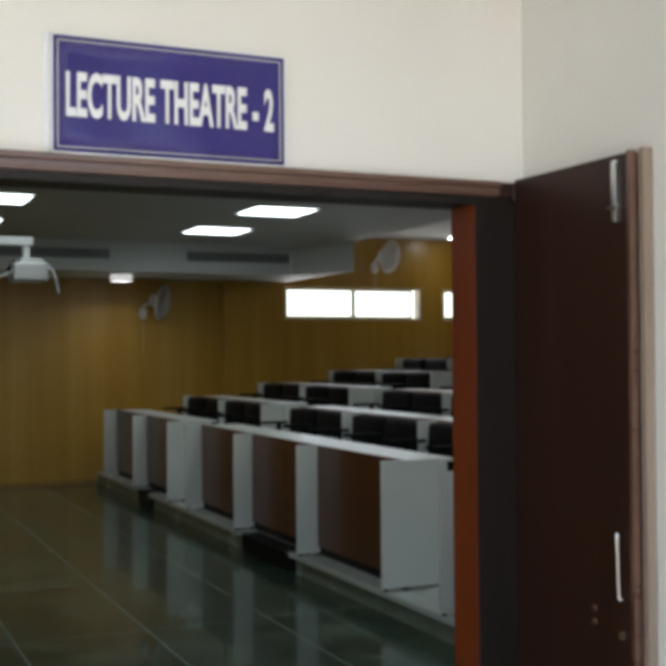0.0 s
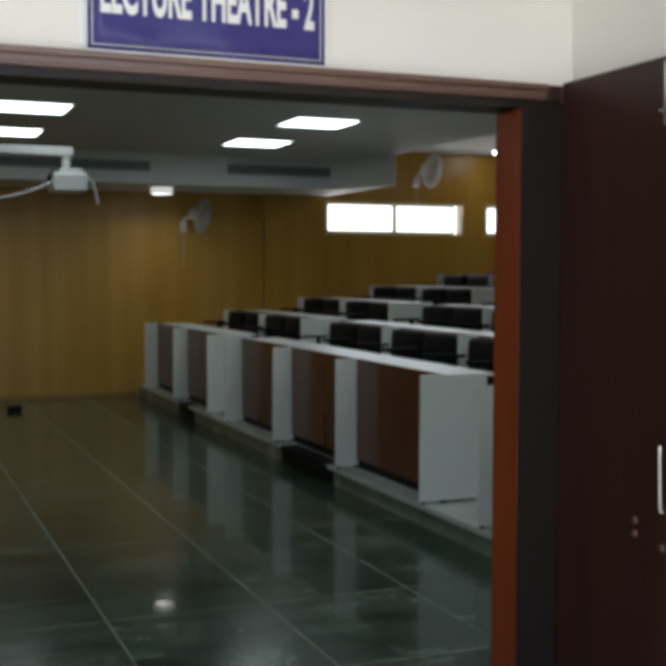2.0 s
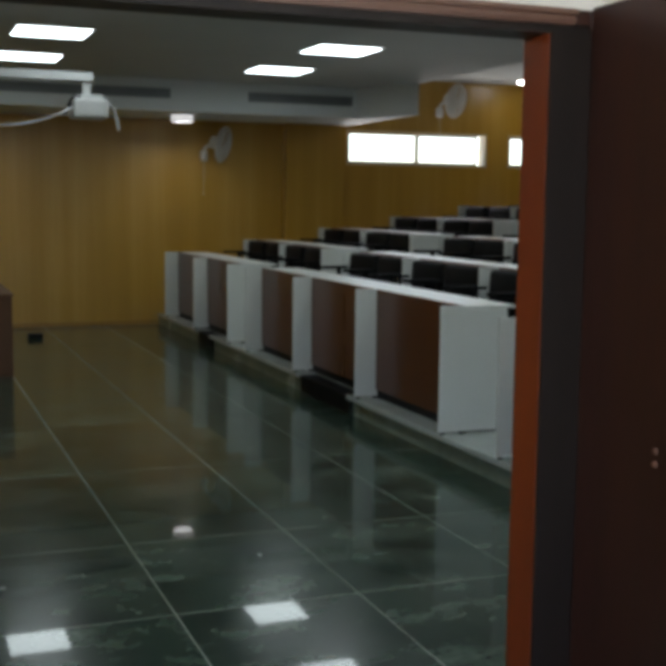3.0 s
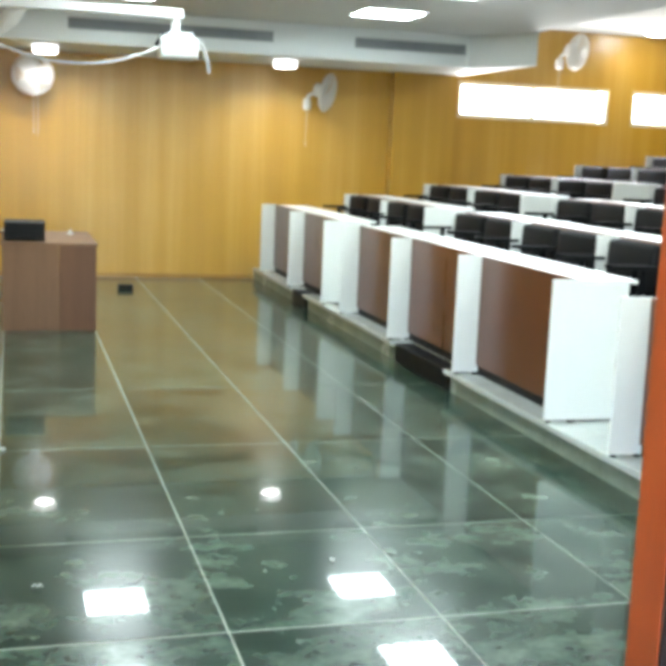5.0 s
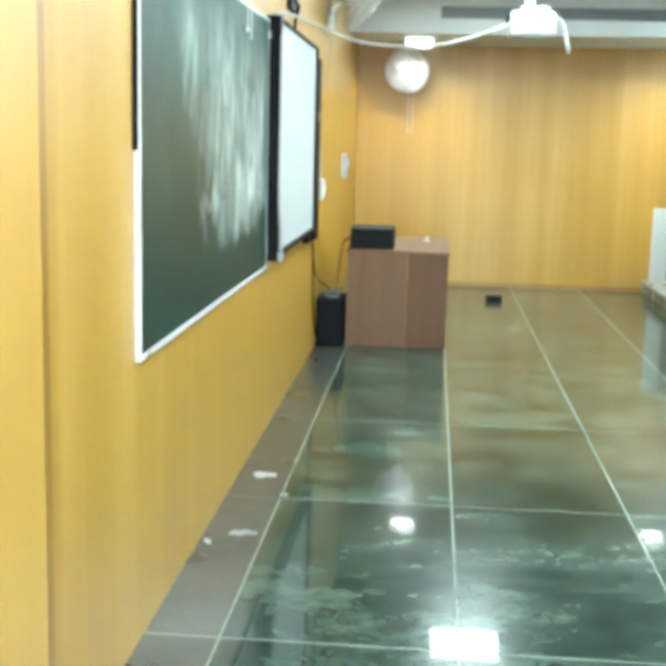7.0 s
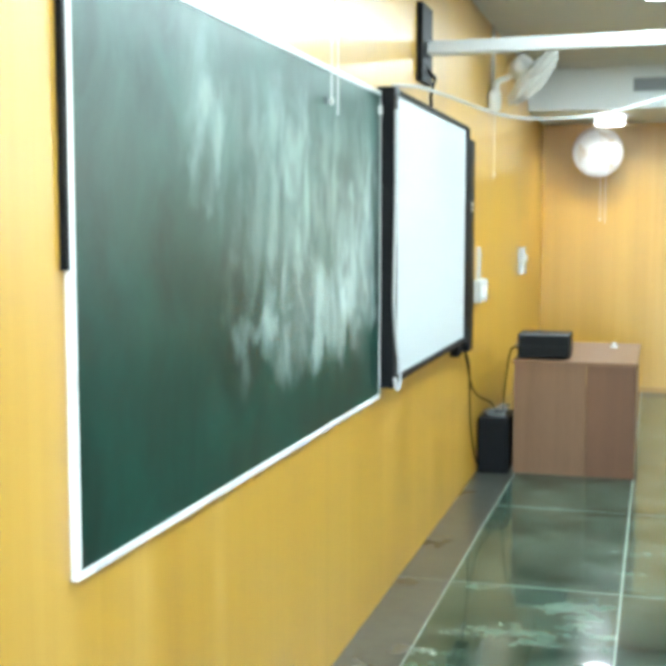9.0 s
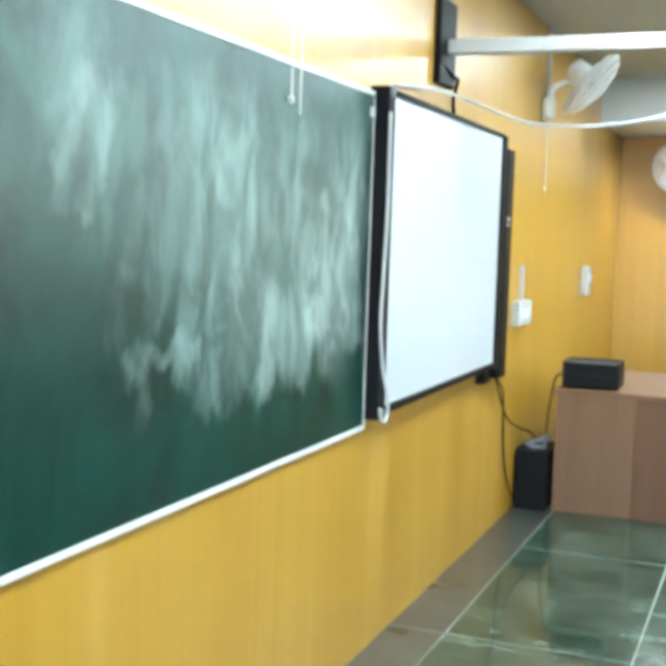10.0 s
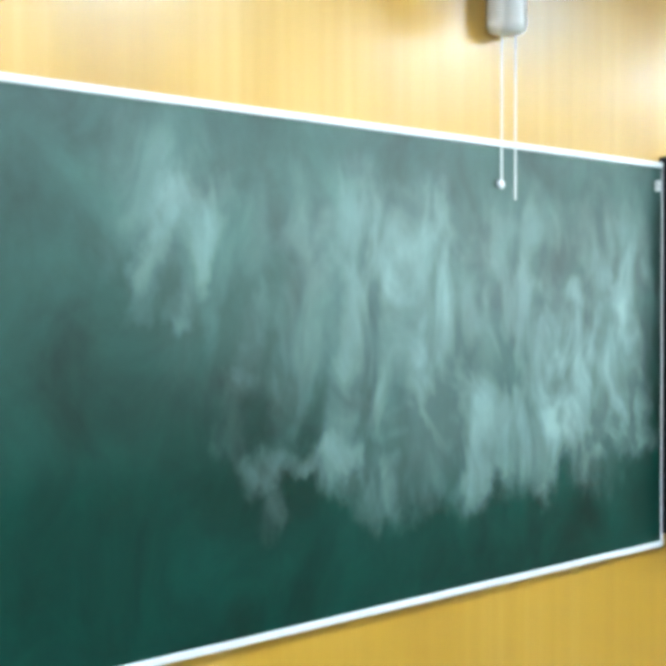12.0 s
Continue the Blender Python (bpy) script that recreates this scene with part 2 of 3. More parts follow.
M = {
    "cream": noisy("cream_paint", (0.72, 0.70, 0.65), (0.79, 0.77, 0.72), 0.6, 1.2, 90, relief=0.08),
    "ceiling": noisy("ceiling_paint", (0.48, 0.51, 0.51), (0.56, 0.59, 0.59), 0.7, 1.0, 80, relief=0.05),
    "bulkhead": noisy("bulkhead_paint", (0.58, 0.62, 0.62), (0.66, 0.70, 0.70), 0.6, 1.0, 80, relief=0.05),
    "walnut": noisy("door_laminate", (0.017, 0.0068, 0.0046), (0.039, 0.0138, 0.0088), 0.4, 1.2, 20, (6, 6, 0.4), 0.04, spec=0.3),
    # Near-black of the frame's face; on the head it paints shadow.
    "frame_dark": noisy("dark_frame_and_head_shade", (0.007, 0.005, 0.004), (0.014, 0.009, 0.007), 0.45, 1.5, 25, (8, 8, 0.5), 0.04, spec=0.25),
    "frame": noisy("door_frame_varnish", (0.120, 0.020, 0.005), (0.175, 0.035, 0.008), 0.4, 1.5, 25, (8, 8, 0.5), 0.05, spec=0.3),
    "header": noisy("header_varnish", (0.085, 0.040, 0.026), (0.155, 0.080, 0.055), 0.3, 1.5, 25, (0.5, 8, 8), 0.05, coat=0.4, coat_rough=0.1),
    "lipping": noisy("worn_lipping", (0.22, 0.16, 0.12), (0.34, 0.26, 0.20), 0.4, 2, 30, (6, 6, 0.5), 0.04),
    "ochre": wood_panelling("ochre_laminate", [(0.345, 0.175, 0.011), (0.425, 0.236, 0.020), (0.55, 0.335, 0.072)]),
    # Same ochre for the column, with its brighter lit face put into the tones.
    "ochre_lit": wood_panelling("ochre_column_lit", [(0.44, 0.245, 0.03), (0.51, 0.295, 0.045), (0.57, 0.34, 0.06)]),
    # Brown of the skirting; beside the column it serves as painted shade.
    "ochre_trim_shade": wood_panelling("ochre_trim_and_shade", [(0.25, 0.115, 0.008), (0.30, 0.145, 0.011), (0.36, 0.18, 0.018)]),
    "slab": green_stone(),
    # Greyer slabs by the wall; part of the tone is its reflection painted in.
    "border": noisy("grey_border_and_reflection", (0.030, 0.034, 0.028), (0.078, 0.080, 0.066), 0.28, 2.4, 14, (1, 1.2, 1), relief=0.0, rough_swing=0.03,
                    coat=0.5, coat_rough=0.05, vary=0.15, low=0.36, high=0.68, spec=0.2),
    "paper": noisy("white_paper", (0.60, 0.60, 0.58), (0.70, 0.70, 0.68), 0.7, 20, 90, relief=0.1),
    "grout": noisy("pale_grout", (0.20, 0.22, 0.18), (0.32, 0.34, 0.28), 0.7, 3, 60, relief=0.1),
    "marble": noisy("platform_stone", (0.38, 0.41, 0.38), (0.50, 0.53, 0.49), 0.25, 2, 30, relief=0.02, coat=0.2),
    "riser": noisy("platform_riser", (0.13, 0.17, 0.13), (0.25, 0.30, 0.24), 0.25, 2, 30, relief=0.03, coat=0.2),
    "white": noisy("white_laminate", (0.61, 0.63, 0.60), (0.68, 0.70, 0.67), 0.35, 1.5, 60, relief=0.02),
    "brown": noisy("brown_laminate", (0.084, 0.025, 0.008), (0.120, 0.037, 0.012), 0.28, 1.0, 9, (2.2, 2.2, 0.2), 0.0, rough_swing=0.03, coat=0.08, coat_rough=0.1, vary=0.15),
    "teak": noisy("table_laminate", (0.125, 0.066, 0.032), (0.190, 0.103, 0.053), 0.5, 1.0, 20, (8, 8, 0.4), 0.03, spec=0.25),
    "teak_dark": noisy("table_door_laminate", (0.092, 0.042, 0.019), (0.142, 0.067, 0.032), 0.5, 1.0, 20, (8, 8, 0.4), 0.03, spec=0.25),
    "black": noisy("black_vinyl", (0.004, 0.004, 0.0045), (0.010, 0.0095, 0.0095), 0.55, 4, 120, relief=0.12, spec=0.08),
    "plastic": noisy("black_plastic", (0.004, 0.0045, 0.005), (0.008, 0.0085, 0.0095), 0.5, 4, 90, relief=0.04, spec=0.1),
    "pale": noisy("white_plastic", (0.42, 0.43, 0.42), (0.50, 0.51, 0.50), 0.4, 4, 90, relief=0.02),
    "fan_white": noisy("fan_white_plastic", (0.60, 0.60, 0.57), (0.68, 0.68, 0.65), 0.35, 4, 90, relief=0.02),
    "alu": noisy("white_aluminium", (0.58, 0.58, 0.57), (0.66, 0.66, 0.65), 0.3, 4, 60, relief=0.02),
    "steel": noisy("brushed_steel", (0.55, 0.54, 0.52), (0.70, 0.69, 0.67), 0.25, 6, 80, metal=1.0, relief=0.02),
    "screen": noisy("projection_white", (0.44, 0.47, 0.48), (0.48, 0.51, 0.52), 0.45, 2, 60, relief=0.0),
    "board": chalkboard(),
    "blue": noisy("sign_blue", (0.070, 0.056, 0.30), (0.095, 0.078, 0.37), 0.14, 3, 60, relief=0.03),
    "ink": noisy("sign_white", (0.78, 0.78, 0.82), (0.84, 0.84, 0.87), 0.3, 3, 60, relief=0.0),
    "winframe": noisy("window_aluminium", (0.52, 0.42, 0.26), (0.62, 0.51, 0.34), 0.4, 3, 60, relief=0.02),
    "slot": noisy("vent_grey", (0.16, 0.18, 0.19), (0.22, 0.24, 0.25), 0.6, 3, 60, relief=0.05),
    "concrete": noisy("corridor_floor", (0.45, 0.44, 0.41), (0.58, 0.56, 0.52), 0.4, 2, 40, relief=0.1),
    "earth": noisy("outside_ground", (0.34, 0.31, 0.26), (0.46, 0.43, 0.37), 0.9, 0.2, 5, relief=0.3),
    "panel_glow": glowing("panel_glow", (0.88, 1.0, 0.99), PANEL_POWER),
    "spot_rim": glowing("spot_rim", (1.0, 0.99, 0.96), 0.15),
    "disc_glow": glowing("disc_glow", (1.0, 0.97, 0.91), 4.5),
    "spot_glow": glowing("spot_glow", (1.0, 0.99, 0.96), SPOT_POWER),
}
glass, gt, gb = material("window_glass", 0.02)
gb.inputs["Transmission Weight"].default_value = 1.0
gb.inputs["IOR"].default_value = 1.1
M["glass"] = glass

# ---- mesh helpers ----


def block(bm, x0, x1, y0, y1, z0, z1, bevel=0.0):
    r = bmesh.ops.create_cube(bm, size=1.0, matrix=Matrix.Translation(((x0 + x1) / 2, (y0 + y1) / 2, (z0 + z1) / 2))
                              @ Matrix.Diagonal((x1 - x0, y1 - y0, z1 - z0, 1)))
    if bevel:
        edges = {e for v in r["verts"] for e in v.link_edges}
        bmesh.ops.bevel(bm, geom=list(edges), offset=bevel, segments=2, affect="EDGES", profile=0.6)
    return bm


def box(x0, x1, y0, y1, z0, z1, bevel=0.0):
    return block(bmesh.new(), x0, x1, y0, y1, z0, z1, bevel)


def tube(points, radius, sides=8):
    """A bmesh tube along a line of points."""
    bm = bmesh.new()
    pts = [Vector(p) for p in points]
    rings = []
    for i, p in enumerate(pts):
        way = (pts[min(i + 1, len(pts) - 1)] - pts[max(i - 1, 0)]).normalized()
        side = way.cross(Vector((0.31, 0.17, 0.93))).normalized()
        up = side.cross(way)
        rings.append([bm.verts.new(p + radius * (math.cos(a) * side + math.sin(a) * up))
                      for a in (2 * math.pi * k / sides for k in range(sides))])
    for a, b in zip(rings, rings[1:]):
        for k in range(sides):
            bm.faces.new((a[k], a[(k + 1) % sides], b[(k + 1) % sides], b[k]))
    bm.faces.new(rings[0]), bm.faces.new(rings[-1])
    bmesh.ops.recalc_face_normals(bm, faces=bm.faces)
    return bm


def lathe(profile, axis_m, sides=24):
    """A bmesh turned round the z axis from (radius, height) pairs, then moved by axis_m."""
    bm = bmesh.new()
    rings = [[bm.verts.new((r * math.cos(2 * math.pi * k / sides), r * math.sin(2 * math.pi * k / sides), h)) for k in range(sides)]
             for r, h in profile]
    for a, b in zip(rings, rings[1:]):
        for k in range(sides):
            bm.faces.new((a[k], a[(k + 1) % sides], b[(k + 1) % sides], b[k]))
    bm.faces.new(rings[0]), bm.faces.new(rings[-1])
    bmesh.ops.recalc_face_normals(bm, faces=bm.faces)
    bm.transform(axis_m)
    return bm


def curve_points(points, steps=6):
    """A smooth line through the points (Catmull-Rom)."""
    p = [Vector(q) for q in points]
    p = [2 * p[0] - p[1]] + p + [2 * p[-1] - p[-2]]
    out = []
    for a, b, c, d in zip(p, p[1:], p[2:], p[3:]):
        for k in range(steps):
            t = k / steps
            out.append(0.5 * (2 * b + (c - a) * t + (2 * a - 5 * b + 4 * c - d) * t * t + (3 * b - a - 3 * c + d) * t ** 3))
    return out + [p[-2]]


def part(name, bm, mat, parent=None, label="", smooth=False):
    """Links a bmesh as one mesh object, under its parent if one is given."""
    mesh = bpy.data.meshes.new(name)
    bm.to_mesh(mesh)
    bm.free()
    mesh.materials.append(M[mat])
    if smooth:
        mesh.shade_smooth()
    ob = new(name, mesh)
    if parent:
        ob.parent = parent
        ob.matrix_parent_inverse = parent.matrix_world.inverted()
    return tagged(ob, label=label)


def thing(name, place, label, category, group="", kind=""):
    """An Empty at a thing's base."""
    ob = new(name)
    ob.empty_display_size = 0.1
    ob.matrix_world = ob.matrix_basis = Matrix.Translation(place)
    return tagged(ob, label, category, group, kind)


def structure(name, bm, mat, label, category):
    return tagged(part(name, bm, mat), label, category, kind="structure")


# ---- sizes ----
WALL_X, END_Y, RIGHT_X, FRONT_Y = -0.018, 11.45, 10.6, 0.11
CEIL, SOFFIT, HIGH = 2.92, 2.57, 3.22
STEP_X = 5.70
ROW_X, ROW_PITCH, ROW_TOP, ROW_RISE, BASE_Z = 3.07, 0.985, 0.945, 0.147, 0.16
DOOR_L, DOOR_R, DOOR_TOP = 0.02, 1.72, 2.10

# ---- shell of the hall ----
structure("wall_board_side", box(WALL_X - 0.2, WALL_X, FRONT_Y, END_Y, 0, 3.6), "ochre", "ochre wood laminate wall behind the chalkboard", "wall")
part_end = bmesh.new()
W1, W2, WZ = (5.69, 7.81), (8.14, 10.26), (2.06, 2.53)
block(part_end, WALL_X - 0.2, RIGHT_X + 0.2, END_Y, END_Y + 0.25, 0, WZ[0])
block(part_end, WALL_X - 0.2, RIGHT_X + 0.2, END_Y, END_Y + 0.25, WZ[1], 3.6)
for xa, xb in ((WALL_X - 0.2, W1[0]), (W1[1], W2[0]), (W2[1], RIGHT_X + 0.2)):
    block(part_end, xa, xb, END_Y, END_Y + 0.25, WZ[0], WZ[1])
structure("wall_end", part_end, "ochre", "ochre wood laminate end wall with high windows", "wall")
structure("wall_right", box(RIGHT_X, RIGHT_X + 0.2, FRONT_Y, END_Y, 0, 3.6), "ochre", "ochre wood laminate wall behind the top row", "wall")
front = box(DOOR_R + 0.06, RIGHT_X + 0.2, 0.0, FRONT_Y, 0, 3.6)
block(front, -5.0, DOOR_L - 0.06, 0.0, FRONT_Y, 0, 3.6)
block(front, DOOR_L - 0.06, DOOR_R + 0.06, 0.0, FRONT_Y, DOOR_TOP, 3.6)
structure("wall_door_side", front, "cream", "cream painted wall round the hall door", "wall")
structure("wall_column_end", box(4.80, 5.60, END_Y - 0.14, END_Y, 0, SOFFIT), "ochre", "laminate-clad column on the end wall", "column")
structure("wall_column_board", box(WALL_X, WALL_X + 0.05, FRONT_Y, 1.19, 0, CEIL), "ochre_lit", "laminate-clad column beside the chalkboard", "column")
# Thin strip whose darker tone paints the shade beside the column.
structure("column_shade_board_side", box(WALL_X, WALL_X + 0.006, 1.205, 1.36, 0, CEIL), "ochre_trim_shade", "darker strip beside the column, its shade put into the colour", "trim")
structure("baseboard", box(WALL_X, 4.80, END_Y - 0.012, END_Y, 0, 0.05, 0.002), "ochre_trim_shade", "low brown skirting along the end wall", "baseboard")
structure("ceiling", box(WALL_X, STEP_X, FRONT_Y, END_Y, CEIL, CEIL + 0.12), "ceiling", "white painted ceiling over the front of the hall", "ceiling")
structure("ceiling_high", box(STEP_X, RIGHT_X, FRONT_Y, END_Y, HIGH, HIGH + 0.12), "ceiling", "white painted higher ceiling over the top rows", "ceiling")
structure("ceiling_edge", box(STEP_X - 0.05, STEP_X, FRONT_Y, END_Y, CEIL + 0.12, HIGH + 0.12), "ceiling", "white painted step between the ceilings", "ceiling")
soffit = bmesh.new()
foot = [(WALL_X, 10.1), (5.26, 10.1), (STEP_X, 9.25), (STEP_X, END_Y), (WALL_X, END_Y)]
low = [soffit.verts.new((x, y, SOFFIT)) for x, y in foot]
up = [soffit.verts.new((x, y, CEIL)) for x, y in foot]
soffit.faces.new(low[::-1])
for k in range(5):
    soffit.faces.new((low[k], low[(k + 1) % 5], up[(k + 1) % 5], up[k]))
soffit.faces.new(up)
bmesh.ops.recalc_face_normals(soffit, faces=soffit.faces)
structure("ceiling_bulkhead", soffit, "bulkhead", "white painted dropped bulkhead along the end wall", "ceiling")


def vent(x0, x1, z0, z1, y):
    v = thing("ceiling_vent", ((x0 + x1) / 2, y, z0), "grey slotted air vent in the bulkhead face", "air vent", "bulkhead vents")
    part("backing", box(x0, x1, y - 0.004, y + 0.002, z0, z1), "slot", v)
    part("frame", box(x0, x1, y - 0.012, y - 0.004, z1 - 0.012, z1), "ceiling", v)
    part("frame", box(x0, x1, y - 0.012, y - 0.004, z0, z0 + 0.012), "ceiling", v)
    for k in range(4):
        zz = z0 + 0.02 + k * (z1 - z0 - 0.03) / 4
        part("slat", box(x0 + 0.01, x1 - 0.01, y - 0.014, y - 0.004, zz, zz + 0.006), "slot", v)


vent(0.85, 3.0, 2.70, 2.83, 10.1)
vent(3.92, 5.22, 2.70, 2.83, 10.1)

# ---- corridor outside the door ----
# Far wall, parapet, ceiling and floor are unseen, added to shape the daylight.
structure("unseen_corridor_wall", box(-5.2, -5.0, -4.6, 0.0, 0, 3.6), "cream", "unseen cream wall added to keep daylight off the corridor's left", "wall")
structure("corridor_floor", box(-5.0, 2.1, -4.6, 0.0, -0.12, -0.004), "concrete", "plain grey corridor floor", "floor")
structure("corridor_side_wall", box(1.90, 2.1, -4.6, 0.0, 0, 3.6), "cream", "cream painted corridor wall beside the open door leaf", "wall")
structure("unseen_corridor_parapet", box(-5.0, 1.9, -4.6, -4.45, 0, 0.9), "cream", "unseen cream parapet added under the daylight opening", "wall")
structure("unseen_corridor_ceiling", box(-5.2, 2.1, -4.6, 0.0, 3.2, 3.35), "ceiling", "unseen white ceiling added over the corridor", "ceiling")
# Unseen ground, kept pale to bounce daylight into the corridor.
structure("ground", box(-600, 600, -600, 600, -0.6, -0.5), "earth", "unseen pale ground outside, bouncing daylight into the corridor", "ground")


# ---- doorway ----
def doorway():
    d = thing("door_1", ((DOOR_L + DOOR_R) / 2, 0.0, 0), "brown wooden door frame with one dark leaf swung open", "door", kind="structure")
    part("jamb", box(1.722, 1.79, -0.012, 0.125, 0, 2.03, 0.004), "frame", d, "red-brown varnished jamb")
    part("jamb", box(DOOR_L - 0.06, DOOR_L, -0.012, 0.125, 0, 2.03, 0.004), "frame", d)
    part("architrave", box(1.724, 1.895, -0.024, -0.0125, 0, 2.03), "frame_dark", d, "near-black face of the frame")
    part("architrave", box(DOOR_L - 0.17, DOOR_L - 0.002, -0.024, -0.0125, 0, 2.03), "frame_dark", d)
    # Recessed head made near-black to paint the shadow under the moulding.
    part("head", box(DOOR_L - 0.17, 1.895, -0.012, 0.125, 2.03, 2.054), "frame_dark", d, "underside of the head, its shadow put into the colour")
    hd = box(DOOR_L - 0.17, 1.80, -0.024, 0.125, 2.0545, 2.098, 0.004)
    block(hd, DOOR_L - 0.17, 1.80, -0.040, -0.0242, 2.080, 2.098, 0.006)
    block(hd, DOOR_L - 0.17, 1.80, -0.031, -0.0242, 2.062, 2.072, 0.003)
    part("moulding", hd, "header", d, "glossy brown moulded head of the frame")
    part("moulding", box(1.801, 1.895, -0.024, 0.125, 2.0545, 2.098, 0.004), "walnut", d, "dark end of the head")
    leaf = part("leaf", box(1.852, 1.885, -0.545, -0.026, 0.01, 2.105, 0.003), "walnut", d, "dark walnut laminate leaf, open")
    part("edge_strip", box(1.846, 1.866, -0.562, -0.5455, 0.01, 2.108, 0.002), "header", leaf, "worn brown edge lipping")
    part("edge_strip", box(1.869, 1.897, -0.585, -0.563, 0.01, 2.112, 0.002), "lipping", leaf, "pale worn edge lipping")
    bolt = box(1.843, 1.852, -0.505, -0.487, 1.93, 2.09, 0.002)
    block(bolt, 1.838, 1.85, -0.525, -0.475, 1.965, 1.972)
    part("tower_bolt", bolt, "steel", leaf, "steel tower bolt")
    part("handle", tube(curve_points([(1.852, -0.508, 1.135), (1.834, -0.510, 1.134), (1.83, -0.512, 1.124), (1.83, -0.515, 1.05), (1.83, -0.518, 0.978), (1.834, -0.520, 0.968), (1.852, -0.522, 0.967)], 4), 0.0045), "steel", leaf, "steel pull handle", True)
    part("lock", box(1.846, 1.852, -0.515, -0.495, 0.862, 0.882, 0.002), "steel", leaf, "steel lock plate")
    part("keyhole_cover", lathe([(0.009, 0), (0.009, 0.004), (0.004, 0.006)], pose(1.852, -0.39, 0.92, 0, -90)), "header", leaf)
    part("keyhole_cover", lathe([(0.009, 0), (0.009, 0.004), (0.004, 0.006)], pose(1.852, -0.39, 0.885, 0, -90)), "header", leaf)
    part("hinge", tube([(1.848, -0.03, 2.045), (1.848, -0.03, 2.09)], 0.005), "walnut", leaf)


doorway()


def sign():
    s = thing("door_sign", (0.82, -0.01, 2.11), "glossy blue plastic sign with white lettering above the door", "sign")
    x0, x1, z0, z1 = 0.503, 1.131, 2.101, 2.402
    sheet = bmesh.new()
    n = 14
    grid = [[sheet.verts.new((x0 + (x1 - x0) * i / n, -0.009 - 0.0035 * math.sin(i * 0.9 + 0.4 * j) * (0.3 + 0.7 * abs(j - 3) / 3), z0 + (z1 - z0) * j / 6 + 0.002 * math.sin(i * 1.3)))
             for i in range(n + 1)] for j in range(7)]
    for j in range(6):
        for i in range(n):
            sheet.faces.new((grid[j][i], grid[j][i + 1], grid[j + 1][i + 1], grid[j + 1][i]))
    bmesh.ops.solidify(sheet, geom=sheet.faces[:], thickness=0.004)
    part("sheet", sheet, "blue", s, smooth=True)
    part("backing", box(x0 - 0.014, x0 + 0.05, -0.0045, -0.0005, z0 + 0.012, z1 + 0.002), "ink", s, "white backing showing at the edge")
    for a in ((x0, x1, z0, z0 + 0.005), (x0, x1, z1 - 0.005, z1), (x0, x0 + 0.005, z0, z1), (x1 - 0.005, x1, z0, z1)):
        part("rim", box(a[0], a[1], -0.0165, -0.0135, a[2], a[3]), "ink", s, "white rim")
    i = 0.016
    for a in ((x0 + i, x1 - i, z0 + i, z0 + i + 0.002), (x0 + i, x1 - i, z1 - i - 0.002, z1 - i), (x0 + i, x0 + i + 0.002, z0 + i, z1 - i), (x1 - i - 0.002, x1 - i, z0 + i, z1 - i)):
        part("line", box(a[0], a[1], -0.0165, -0.0135, a[2], a[3]), "ink", s)
    font = bpy.data.curves.new("lettering", "FONT")
    font.body, font.size, font.extrude, font.offset = "LECTURE THEATRE - 2", 0.098, 0.0008, 0.0028
    font.align_x, font.align_y = "CENTER", "CENTER"
    text = new("lettering_curve", font)
    mesh = bpy.data.meshes.new_from_object(text.evaluated_get(bpy.context.evaluated_depsgraph_get()))
    bpy.data.objects.remove(text)
    width = max(v.co.x for v in mesh.vertices) - min(v.co.x for v in mesh.vertices)
    height = max(v.co.y for v in mesh.vertices) - min(v.co.y for v in mesh.vertices)
    mesh.transform(pose((x0 + x1) / 2, -0.0155, 2.245, 90) @ Matrix.Diagonal((0.555 / width, 0.115 / height, 1, 1)))
    mesh.materials.clear()
    mesh.materials.append(M["ink"])
    letters = new("lettering", mesh)
    letters.parent, letters.matrix_parent_inverse = s, s.matrix_world.inverted()


sign()


# ---- windows ----
def window(x0, x1, name):
    w = thing(name, ((x0 + x1) / 2, END_Y + 0.12, WZ[0]), "high sliding window in a pale aluminium frame, bright with daylight", "window", kind="structure")
    y, z0, z1, f = END_Y + 0.06, WZ[0], WZ[1], 0.035
    fr = box(x0, x1, y - 0.05, y + 0.06, z0, z0 + f)
    block(fr, x0, x1, y - 0.05, y + 0.06, z1 - f, z1)
    block(fr, x0, x0 + f, y - 0.05, y + 0.06, z0 + f, z1 - f)
    block(fr, x1 - f, x1, y - 0.05, y + 0.06, z0 + f, z1 - f)
    part("window_frame", fr, "winframe", w)
    mid = (x0 + x1) / 2
    for a, b, yy in ((x0 + f, mid + 0.02, y - 0.012), (mid - 0.02, x1 - f - 0.09, y + 0.02)):
        sash = box(a, b, yy - 0.012, yy + 0.012, z0 + f, z0 + f + 0.025)
        block(sash, a, b, yy - 0.012, yy + 0.012, z1 - f - 0.025, z1 - f)
        block(sash, a, a + 0.025, yy - 0.012, yy + 0.012, z0 + f + 0.025, z1 - f - 0.025)
        block(sash, b - 0.025, b, yy - 0.012, yy + 0.012, z0 + f + 0.025, z1 - f - 0.025)
        part("sash", sash, "winframe", w)
        pane = part("pane", box(a + 0.025, b - 0.025, yy - 0.003, yy + 0.003, z0 + f + 0.025, z1 - f - 0.025), "glass", w)
        pane.visible_shadow = False


window(*W1, "window_1")
window(*W2, "window_2")


def daylight(x0, x1):
    lamp = new("window_daylight", bpy.data.lights.new("window_daylight", "AREA"))
    lamp.data.shape, lamp.data.size, lamp.data.size_y = "RECTANGLE", x1 - x0 - 0.1, WZ[1] - WZ[0] - 0.1
    lamp.data.energy, lamp.data.color = 2.6, (1.0, 0.96, 0.9)
